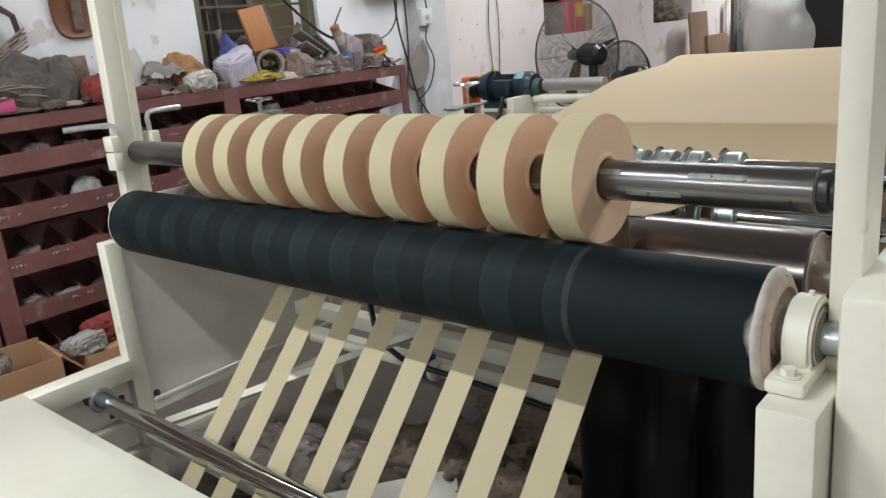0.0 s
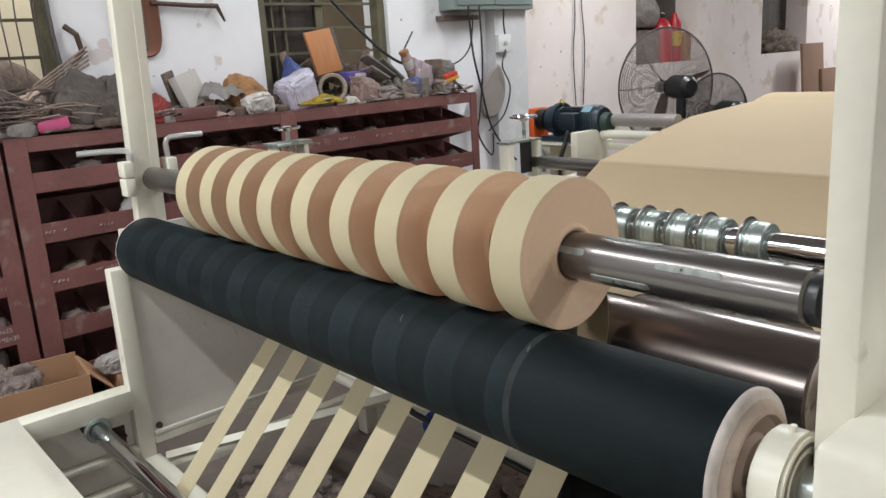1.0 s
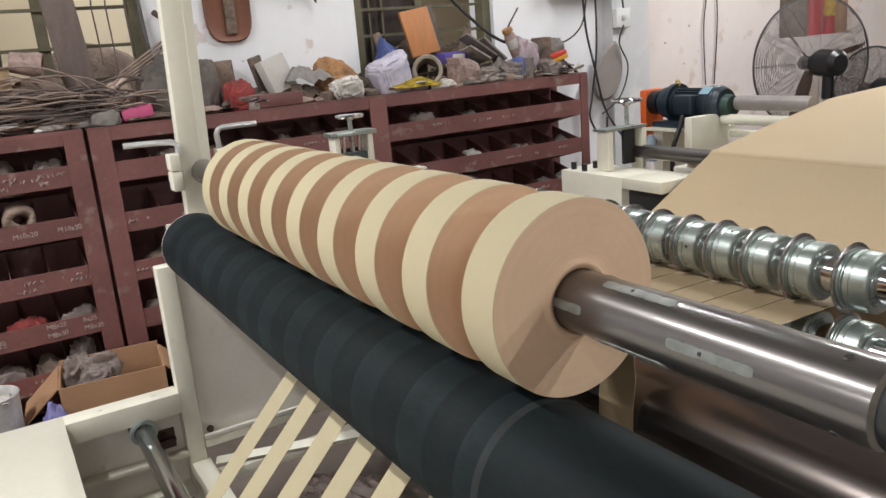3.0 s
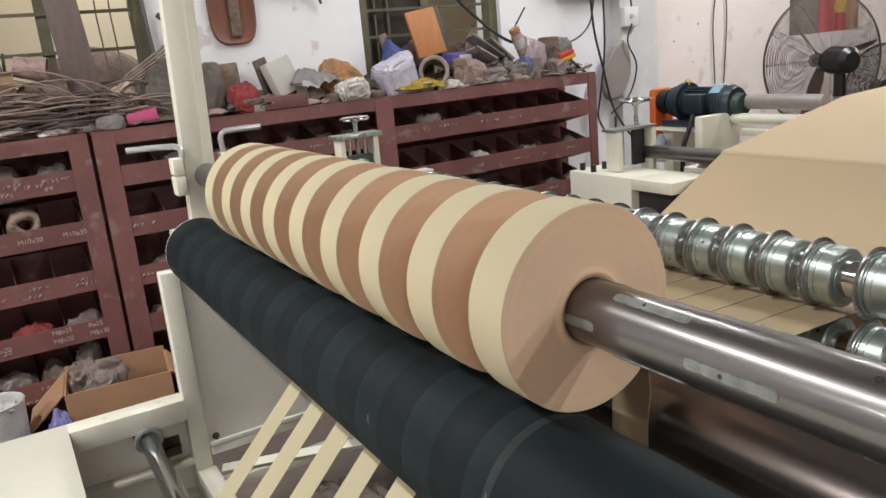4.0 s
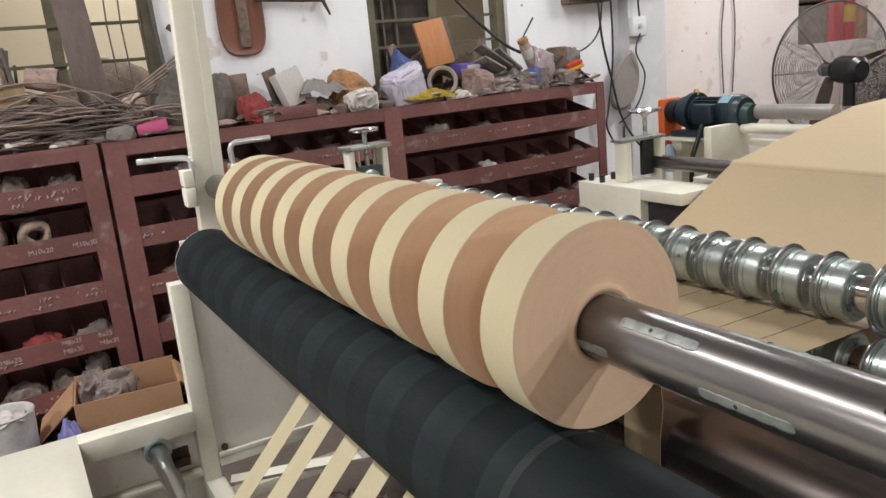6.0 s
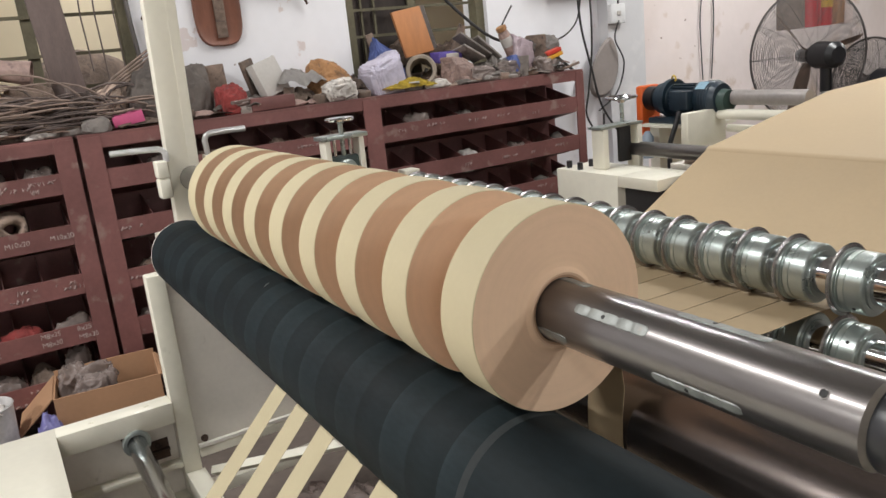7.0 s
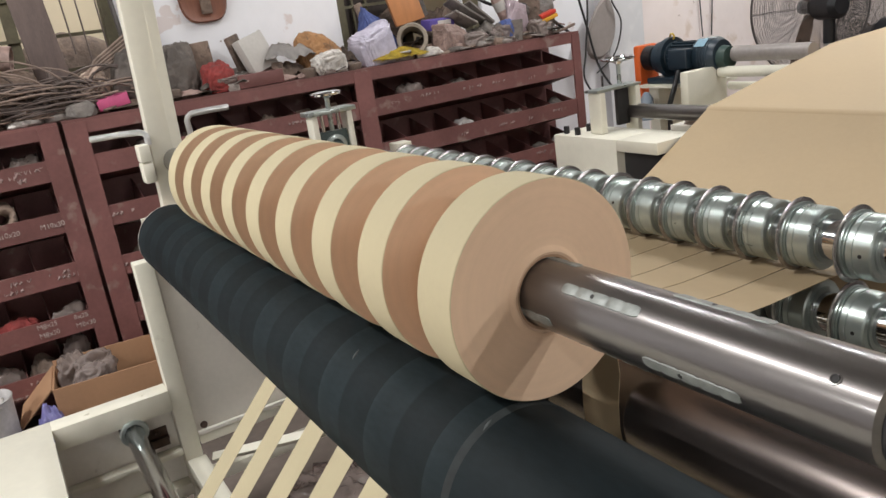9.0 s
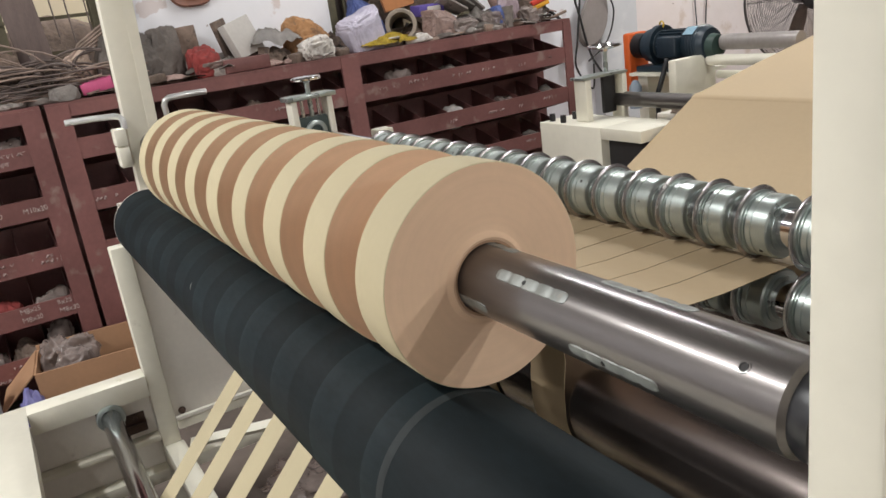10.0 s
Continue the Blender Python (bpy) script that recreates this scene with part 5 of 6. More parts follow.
solid("bucket", bm, CLOTHS["pinkish"], "dusty small bucket lying on its side", "bucket")
crumple("dusty_sack", CLOTHS["dust"], 0.86, 1.14, 1.53, "dusty brown sack holding up a bucket", "sack", x=-3.83, seed=31, deep=0.08)
bm = tube(bmesh.new(), [(-3.76, 1.165, 1.40), (-3.76, 1.165, 1.46), (-3.76, 1.165, 1.48), (-3.76, 1.165, 1.51)], [0.028, 0.028, 0.012, 0.011], 20)
solid("small_bottle", bm, FILM_GREY, "small clear bottle on the rack", "bottle")

# ---- wall behind the rack ----
GREENISH = material("mossy_iron", (0.12, 0.105, 0.065), 0.7, var=0.35, scale=10, bump=0.3)


def window_grille(name, y0, y1, z0, z1, uprights, bars, label):
    t = tagged(thing(name, label, "window"), kind="structure")
    x = WX - 0.08
    part("window_frame", boxes((x - 0.03, x + 0.05, y1 - 0.055, y1 - 0.002, z0 + 0.002, z1 - 0.002)), GREENISH, t, smooth=False)
    part("window_frame", boxes((x - 0.03, x + 0.05, y0 + 0.002, y0 + 0.055, z0 + 0.002, z1 - 0.002)), GREENISH, t, smooth=False)
    part("window_sill", boxes((x - 0.1, x + 0.06, y0 + 0.056, y1 - 0.056, z0 + 0.002, z0 + 0.02)), CLOTHS["dust"], t, smooth=False)
    for z in bars:
        part("bar", boxes((x, x + 0.012, y0 + 0.056, y1 - 0.056, z, z + 0.015)), GREENISH, t, smooth=False)
    for y, w in uprights:
        part("mullion", boxes((x - 0.014, x - 0.001, y, y + w, z0 + 0.021, z1 - 0.01)), GREENISH, t, smooth=False)
    return t


window_grille("window_1", -0.4, 1.52, 1.36, 2.5, ((0.35, 0.03), (1.06, 0.05)), (1.49, 1.64, 1.81, 1.98), "old iron barred window with mossy frame")
window_grille("window_2", 2.60, 3.50, 1.36, 2.5, ((2.72, 0.012), (2.80, 0.012), (3.02, 0.05)), (1.60, 1.74, 1.88), "barred window opening half filled with lumber")
flat_piece("plank", material("weathered_plank", (0.16, 0.12, 0.11), 0.85, var=0.25, scale=5, stretch=(1, 4, 1)), (-3.90, 1.165, 1.76), (0.02, 0.135, 0.97), (5, 0, 0), "weathered brown plank leaning in the window", "plank")
solid("lumber_board", boxes((WX - 0.24, WX - 0.12, 2.66, 3.05, 1.37, 2.2)), material("dark_brown_lumber", (0.045, 0.033, 0.028), 0.8, var=0.4, scale=7, stretch=(1, 3, 0.5)), "dark lumber standing in the window opening", "lumber")
drape("window_rags", CLOTHS["dust"], 2.68, 3.44, WX - 0.10, WX - 0.004, 0.26, "dusty rags heaped on the window sill", "rags", seed=71, base=1.382, peaks=2.6)
for yy, zz, ln, a in ((3.02, 1.52, 0.42, 62), (3.20, 1.47, 0.34, 118), (2.72, 1.47, 0.30, 75)):
    flat_piece("thin_slat", CLOTHS["dust"], (-3.885, yy, zz), (0.012, 0.045, ln), (90 - a, 0, 0), "thin dusty slat leaning behind the clutter", "slat")
soft("sacking_mound", lump(bmesh.new(), (WX - 0.85, 1.35, 0.84), (0.3, 0.55, 0.84), 0.12, 4, 41, 1.4, -1.0), CLOTHS["dust"], "brown heap behind the barred window", "heap")
for y, z0 in ((1.36, 1.50), (1.44, 1.42), (1.30, 1.56)):
    bm = tube(bmesh.new(), [(-3.92, y, 2.6), (-3.92, y + 0.008, 2.1), (-3.92, y - 0.004, 1.8), (-3.92, y + 0.006, z0)], 0.0035, 6)
    solid("hanging_wire", bm, CABLE, "thin dark wire hanging at the window", "wire", "hanging wires")
bm = tube(bmesh.new(), [(-3.92, 1.485, 2.3), (-3.915, 1.50, 1.75), (-3.90, 1.52, 1.45)], 0.011, 12)
solid("steel_pipe", bm, STEEL, "thin grey pipe standing at the window frame", "pipe")
# brown enamel basin hung on the wall
bm = bmesh.new()
prof = []
for k in range(33):
    a = k * math.tau / 32
    c, s = math.cos(a), math.sin(a)
    prof.append((math.copysign(abs(c) ** 0.6, c), math.copysign(abs(s) ** 0.6, s)))
rows = []
for d, f in ((0.0, 1.0), (0.012, 1.0), (0.02, 0.96), (0.012, 0.86), (0.006, 0.6)):
    rows.append([bm.verts.new((WX + 0.004 + d, 1.913 + 0.116 * f * p, 1.80 + 0.18 * f * q)) for p, q in prof[:-1]])
for a, b in zip(rows, rows[1:]):
    for k in range(32):
        bm.faces.new((a[k], a[(k + 1) % 32], b[(k + 1) % 32], b[k]))
bm.faces.new(rows[-1])
bm.faces.new(rows[0][::-1])
solid("back_rest", bm, material("brown_varnish", (0.17, 0.062, 0.035), 0.45, var=0.35, scale=5, stretch=(1, 3, 0.6)), "brown varnished rounded panel hung on the wall", "panel")
solid("panel_stripe", boxes((WX + 0.0115, WX + 0.0285, 1.895, 1.945, 1.66, 1.944), bevel=0.003), CLOTHS["dust"], "grey brown worn strip down the hung panel", "strip")
solid("panel_strap", boxes((WX + 0.002, WX + 0.03, 1.80, 2.02, 1.945, 1.975), bevel=0.004), RUST, "dark iron strap over the hung panel", "strap")
solid("iron_bracket", tube(bmesh.new(), [(WX + 0.02, 1.99, 1.885), (WX + 0.03, 2.2, 1.872), (WX + 0.03, 2.34, 1.868), (WX + 0.03, 2.375, 1.79)], [0.012, 0.012, 0.014, 0.006], 8), RUST, "dark iron bar hooked on the wall", "bracket")
solid("iron_hook", tube(bmesh.new(), [(WX + 0.02, 1.56, 1.78), (WX + 0.05, 1.60, 1.74), (WX + 0.03, 1.62, 1.66), (WX + 0.03, 1.57, 1.60)], 0.014, 8), RUST, "rusty iron hooks on the wall", "hook")

t = thing("switch_cabinet", "grey green electric cabinet on the wall", "cabinet")
GREY_GREEN = material("grey_green_enamel", (0.26, 0.31, 0.30), 0.45, var=0.08)
part("body", boxes((-3.948, -3.80, 3.93, 4.70, 1.83, 2.5), bevel=0.008), GREY_GREEN, t)
part("door", boxes((-3.799, -3.79, 3.96, 4.30, 1.86, 2.48), bevel=0.003), GREY_GREEN, t)
part("door", boxes((-3.799, -3.79, 4.31, 4.67, 1.86, 2.48), bevel=0.003), GREY_GREEN, t)
solid("plank_shelf", boxes((-3.948, -3.87, 3.90, 4.22, 1.77, 1.80)), CLOTHS["dust"], "small wooden board under the cabinet", "board")
t = thing("switch_box", "white square wall switch box", "switch")
part("box", boxes((-3.86, -3.82, 4.36, 4.48, 1.545, 1.665), bevel=0.006), material("white_plastic", (0.7, 0.7, 0.7), 0.4), t)
part("switch", boxes((-3.819, -3.812, 4.405, 4.435, 1.595, 1.62), bevel=0.002), GREY_CARD, t)


def cable(pts, r=0.006, mat=None, label="dark cable hanging on the wall"):
    # a smooth line through the points
    P = [Vector(p) for p in pts]
    out = []
    for i in range(len(P) - 1):
        a, b, c, d = P[max(i - 1, 0)], P[i], P[i + 1], P[min(i + 2, len(P) - 1)]
        for k in range(8):
            u = k / 8
            out.append(0.5 * ((2 * b) + (c - a) * u + (2 * a - 5 * b + 4 * c - d) * u * u + (3 * b - a - 3 * c + d) * u ** 3))
    out.append(P[-1])
    return solid("cable", tube(bmesh.new(), out, r, 8), mat or DARK, label, "cable", "cables on the wall")


cx = -3.80
cable([(cx, 4.06, 1.85), (cx, 4.07, 1.70), (cx, 4.09, 1.52), (cx, 4.15, 1.30), (cx, 4.22, 1.06), (cx + 0.05, 4.30, 0.89), (cx + 0.1, 4.36, 0.8)], 0.007)
cable([(cx, 4.16, 1.85), (cx, 4.17, 1.6), (cx, 4.16, 1.38), (cx, 4.12, 1.15), (cx + 0.02, 4.08, 1.0), (cx + 0.04, 4.18, 0.855), (cx + 0.02, 4.22, 1.0)], 0.006)
cable([(cx, 4.40, 1.56), (cx, 4.36, 1.45), (cx, 4.43, 1.30), (cx, 4.36, 1.12), (cx, 4.20, 1.02)], 0.005)
cable([(cx, 4.10, 1.80), (cx, 4.05, 1.58), (cx + 0.02, 3.85, 1.48), (cx, 3.55, 1.50)], 0.005)
cable([(cx - 0.1, 3.05, 1.90), (cx - 0.05, 3.25, 1.68), (cx, 3.45, 1.52), (cx + 0.03, 3.70, 1.48), (cx + 0.06, 3.95, 1.30)], 0.009)
cable([(-3.82, 4.42, 1.85), (-3.82, 4.41, 1.75), (-3.82, 4.42, 1.665)], 0.006)
cable([(-3.91, 5.29, 2.4), (-3.91, 5.30, 1.8), (-3.91, 5.27, 1.5), (-3.91, 5.29, 1.1)], 0.0045)
cable([(-3.91, 5.37, 2.4), (-3.91, 5.38, 1.9), (-3.91, 5.41, 1.55), (-3.91, 5.38, 1.1)], 0.0045)
# grey leaf shaped cover hung by the pillar
bm = bmesh.new()
pts = []
for k in range(28):
    a = k * math.tau / 28
    pts.append((4.30 + 0.115 * math.cos(a) * (1 - 0.25 * math.sin(a)) + 0.05 * math.sin(a), 1.28 + 0.185 * math.sin(a)))
lo = [bm.verts.new((-3.84, y, z)) for y, z in pts]
hi = [bm.verts.new((-3.825, y * 0.9 + 0.43, z * 0.9 + 0.128)) for y, z in pts]
for k in range(28):
    bm.faces.new((lo[k], lo[(k + 1) % 28], hi[(k + 1) % 28], hi[k]))
bm.faces.new(hi)
bm.faces.new(lo[::-1])
solid("sheet_cover", bm, material("grey_sheet", (0.27, 0.235, 0.22), 0.6, var=0.15), "grey rounded sheet cover hung on the wall", "cover")

# ---- far wall openings and what stands in them ----
DULL_CARD = material("dull_brown_card", (0.26, 0.155, 0.105), 0.85, var=0.15, scale=5)
for y0, y1, z1 in ((6.13, 7.11, 2.3), (8.33, 9.36, 2.3)):
    solid("niche_back", boxes((WX - 0.235, WX - 0.22, y0 - 0.0, y1 + 0.0, 1.38, z1)), CLOTHS["dark"], "dark boarded back of a wall opening", "board", "niche boards")
t = thing("fire_extinguisher", "red fire extinguisher standing in the wall opening", "extinguisher", (-4.06, 6.68, 1.372))
REDP = material("red_enamel", (0.42, 0.02, 0.03), 0.35, var=0.15)
part("body", tube(bmesh.new(), [(0, 0, 0), (0, 0, 0.30), (0, 0, 0.36), (0, 0, 0.39)], [0.11, 0.11, 0.08, 0.035], 28), REDP, t)
part("valve", boxes((-0.03, 0.03, -0.05, 0.05, 0.391, 0.44), bevel=0.01), BLACK, t)
t2 = thing("fire_extinguisher", "small red fire extinguisher with a yellow label", "extinguisher", (-4.02, 6.86, 1.372))
part("body", tube(bmesh.new(), [(0, 0, 0), (0, 0, 0.34), (0, 0, 0.39), (0, 0, 0.43)], [0.06, 0.06, 0.04, 0.025], 24), REDP, t2)
part("label", tube(bmesh.new(), [(0.0, 0, 0.14), (0.0, 0, 0.27)], 0.0615, 24), material("yellow_label", (0.6, 0.38, 0.05), 0.5), t2, "yellow label")
flat_piece("cream_carton", CARD, (-4.04, 7.02, 1.50), (0.12, 0.12, 0.25), (0, 0, 6), "small pale carton in the wall opening", "box")
soft("helmet", lump(bmesh.new(), (-4.05, 6.36, 1.80), (0.12, 0.24, 0.17), 0.1, 4, 51), CLOTHS["grey"], "dusty grey rounded cover in the wall opening", "cover")
solid("brown_carton", boxes((-4.15, -3.98, 6.2, 6.55, 1.372, 1.66)), CLOTHS["dust"], "dusty brown carton in the wall opening", "box")
soft("rubble", lump(bmesh.new(), (-4.05, 8.8, 1.46), (0.1, 0.42, 0.15), 0.5, 4, 53, 2.5, -0.6, 0.5), CLOTHS["dust"], "dusty heap of rags in the wall opening", "rags")
flat_piece("cardboard_sheet", DULL_CARD, (-3.70, 9.10, 0.73), (0.03, 0.5, 1.44), (0, -4, 0), "tall sheet of brown cardboard against the wall", "cardboard")
flat_piece("cardboard_sheet", DULL_CARD, (-3.66, 9.55, 0.60), (0.03, 0.62, 1.14), (0, -4, 0), "shorter sheet of brown cardboard against the wall", "cardboard")
solid("steel_pole", tube(bmesh.new(), [(-3.75, 10.47, 0.0), (-3.75, 10.47, 2.4)], 0.018, 16), ZINC, "bright zinc pole standing at the wall", "pole")
solid("door_post", boxes((-3.92, -3.70, 10.62, 11.05, 0, 2.6)), PILLAR, "grey post of the yard opening", "post")
solid("dark_plank", boxes((-3.80, -3.76, 10.28, 10.40, 0, 1.62), bevel=0.004), CLOTHS["dark"], "dark plank standing at the wall by a pole", "plank")
t = thing("parked_car", "white parked car beyond the machine", "car", (-3.1, 12.3, 0))
CARP = material("white_car_paint", (0.72, 0.71, 0.69), 0.25, var=0.03, coat=0.6)
bm = bmesh.new()
lump(bm, (0, 0, 1.05), (0.85, 2.2, 0.95), 0.02, 4, 2, 1.0, -0.85)
for v in bm.verts:
    v.co.y = math.copysign(2.2 * (abs(v.co.y) / 2.2) ** 0.45, v.co.y)
part("body", bm, CARP, t)
for y in (-1.25, 1.25):
    w = part("wheel", tube(bmesh.new(), [(0.6, y, 0.32), (0.86, y, 0.32)], 0.32, 28), BLACK, t)
solid("dark_machine", boxes((-2.9, -2.2, 10.2, 11.0, 0, 1.75), bevel=0.04), DARK, "dark grey machine cabinet far down the hall", "machine")


# ---- fan ----
def pedestal_fan(x, y, z, r, turn):
    t = thing("pedestal_fan", "large black pedestal fan with a wire guard", "fan", (x, y, z), turn=turn)
    WIRE = material("dusty_wire", (0.06, 0.05, 0.047), 0.5, var=0.3)
    # front looks along +x
    for s, d in ((1, 0.075), (-1, 0.075)):
        bm = bmesh.new()
        for k in range(12):
            a = k * math.tau / 12
            c, q = math.cos(a), math.sin(a)
            tube(bm, [(s * d, 0.05 * c, 0.05 * q), (s * d, 0.6 * r * c, 0.6 * r * q), (s * d * 0.7, 0.9 * r * c, 0.9 * r * q), (s * 0.006, r * c, r * q)], 0.0018, 4, cap=False)
        for j in range(32):
            f = 0.16 + 0.82 * j / 31
            dd = s * d * (1.0 if f < 0.6 else 1 - 0.3 * (f - 0.6) / 0.3 if f < 0.9 else 0.7 - 0.6 * (f - 0.9) / 0.1)
            tube(bm, [(dd, f * r * math.cos(k * math.tau / 40), f * r * math.sin(k * math.tau / 40)) for k in range(41)], 0.0015, 3, cap=False)
        tagged(part("guard", bm, WIRE, t, "black wire guard"), kind="stuff")
    part("rim", tube(bmesh.new(), [(0, r * math.cos(k * math.tau / 64), r * math.sin(k * math.tau / 64)) for k in range(65)], 0.007, 8, cap=False), WIRE, t)
    part("hub_badge", tube(bmesh.new(), [(0.07, 0, 0), (0.085, 0, 0)], 0.045, 24), material("grey_badge", (0.25, 0.24, 0.24), 0.4), t)
    hub = part("hub", tube(bmesh.new(), [(-0.03, 0, 0), (0.05, 0, 0)], [0.055, 0.04], 24), BLACK, t)
    for k in range(3):
        a0 = radians(48 + 120 * k)
        bm = bmesh.new()
        rows = []
        for j in range(9):
            f = 0.12 + 0.8 * j / 8
            w = radians(9 + 15 * math.sin(f * 2.6)) / max(f, 0.3) * 0.15
            rows.append([bm.verts.new((0.035 * s, f * r * math.cos(a0 + s * w), f * r * math.sin(a0 + s * w))) for s in (-1, -0.3, 0.3, 1)])
        for p, q in zip(rows, rows[1:]):
            for i in range(3):
                bm.faces.new((p[i], p[i + 1], q[i + 1], q[i]))
        bmesh.ops.solidify(bm, geom=bm.faces[:], thickness=0.003)
        part("blade", bm, CLOTHS["dust"], t, "dusty brown fan blade")
    part("motor", tube(bmesh.new(), [(-0.07, 0, 0), (-0.09, 0, 0), (-0.24, 0, 0), (-0.27, 0, 0)], [0.06, 0.085, 0.08, 0.05], 28), BLACK, t)
    part("neck", tube(bmesh.new(), [(-0.16, 0, -0.05), (-0.16, 0, -0.22)], 0.035, 16), BLACK, t)
    part("pole", tube(bmesh.new(), [(-0.16, 0, -0.2), (-0.16, 0, -z + 0.03)], 0.022, 16), ZINC, t)
    part("base", lathe(bmesh.new(), [(0, 0), (0, 0.26), (0.02, 0.25), (0.05, 0.05), (0.05, 0)], 36, pose(-0.16, 0, -z + 0.002, 0, -90, 0)), BLACK, t)
    return t


pedestal_fan(-3.19, 5.45, 1.225, 0.42, 161)
pedestal_fan(-3.05, 5.90, 1.01, 0.28, 158)


# ---- unwind stand ----
def unwind_stand():
    t = thing("unwind_stand", "cream painted steel unwind stand", "unwind stand")
    part("base_block", boxes((-2.64, -2.27, 2.89, 3.10, 0.0, 0.955), bevel=0.004), CREAM, t)
    part("cross_plate", boxes((-2.2695, -2.06, 2.89, 3.10, 0.910, 0.955), bevel=0.003), CREAM, t)
    # added dark sheet: paints the shade of the hollow under the cross plate
    part("hollow_shade", boxes((-2.2695, -2.06, 2.93, 2.94, 0.05, 0.909)), DARK, t, "dark sheet put in for the shade of the open stand", smooth=False)
    part("base_beam", boxes((-2.53, -2.38, 3.1005, 5.4, 0.80, 0.87), bevel=0.003), CREAM, t)
    part("leg", boxes((-2.56, -2.44, 5.0, 5.2, 0.0, 0.799), bevel=0.004), CREAM, t)
    part("bearing_post", boxes((-2.48, -2.41, 2.955, 2.985, 0.956, 1.118), bevel=0.003), CREAM, t)
    part("bearing_post", boxes((-2.48, -2.41, 3.15, 3.175, 0.871, 1.118), bevel=0.003), CREAM, t)
    part("cap", boxes((-2.49, -2.41, 2.945, 3.18, 1.119, 1.129)), ZINC, t, "grey steel cap plate")
    # slide block, drawn dark and tall to fill in the shaded gap between posts
    part("slide_block", boxes((-2.47, -2.45, 3.085, 3.148, 0.965, 1.118), bevel=0.004), DARK, t)
    part("screw", tube(bmesh.new(), [(-2.47, 3.12, 1.10), (-2.47, 3.12, 1.215)], 0.009, 14), ZINC, t)
    bm = lathe(bmesh.new(), [(-0.012, 0.0), (-0.012, 0.014), (0.008, 0.016), (0.010, 0.0)], 24, pose(-2.47, 3.12, 1.222, 0, -90, 0))
    wheel = part("hub", bm, CHROME, t, "chromed hub")
    part("rim", tube(bmesh.new(), [(-2.47 + 0.062 * math.cos(k * math.tau / 40), 3.12 + 0.062 * math.sin(k * math.tau / 40), 1.232) for k in range(41)], 0.0065, 10, cap=False), CHROME, wheel, "chromed wheel rim")
    for k in range(3):
        c, s = math.cos(k * 2.094 + 0.5), math.sin(k * 2.094 + 0.5)
        part("spoke", tube(bmesh.new(), [(-2.47 + 0.012 * c, 3.12 + 0.012 * s, 1.220), (-2.47 + 0.06 * c, 3.12 + 0.06 * s, 1.231)], 0.005, 8), CHROME, wheel)
    for bx, by in ((-2.60, 2.93), (-2.52, 2.92), (-2.54, 3.0)):
        part("bolt", tube(bmesh.new(), [(bx, by, 0.955), (bx, by, 0.985)], 0.012, 10), BLACK, t, "black screw head")
    roller = part("guide_roller", lathe(bmesh.new(), [(-2.475, 0), (-2.475, 0.02), (-2.46, 0.02), (-2.46, 0.03), (-0.36, 0.03), (-0.36, 0)], 40, Matrix.Translation((0, 3.165, 1.012))), STEEL, t, "dull steel guide roller")
    part("arm_block", boxes((-2.53, -2.485, 3.535, 3.79, 0.93, 1.11), bevel=0.006), CREAM, t)
    part("cross_tube", tube(bmesh.new(), [(-2.48, 3.74, 1.082), (-0.4, 3.74, 1.082)], 0.024, 20), CREAM, t)
    part("cross_tube", tube(bmesh.new(), [(-2.48, 3.80, 1.01), (-0.4, 3.80, 1.01)], 0.018, 20), CREAM, t)
    part("side_tray", boxes((-2.379, -2.1, 3.30, 3.48, 0.905, 0.93), bevel=0.003), CREAM_SHADE, t)
    part("leg", boxes((-0.42, -0.34, 3.11, 3.3, 0.0, 0.98), bevel=0.004), CREAM, t)
    return t


unwind_stand()
crumple("plastic_bag", glossy_film("pale_clear_film", (0.6, 0.48, 0.42), 0.85, 0.2), 3.32, 3.46, 0.985, "pale crumpled plastic bag on the tray of the stand", "bag", x=-2.25, deep=0.09, seed=64, z0=0.931, sharp=0.5, rough=0.35)
solid("web_roller", tube(bmesh.new(), [(-2.4, 2.44, 0.63), (-0.4, 2.44, 0.63)], 0.03, 24), STEEL_DULL, "steel roller at the bottom of the web loop", "roller")


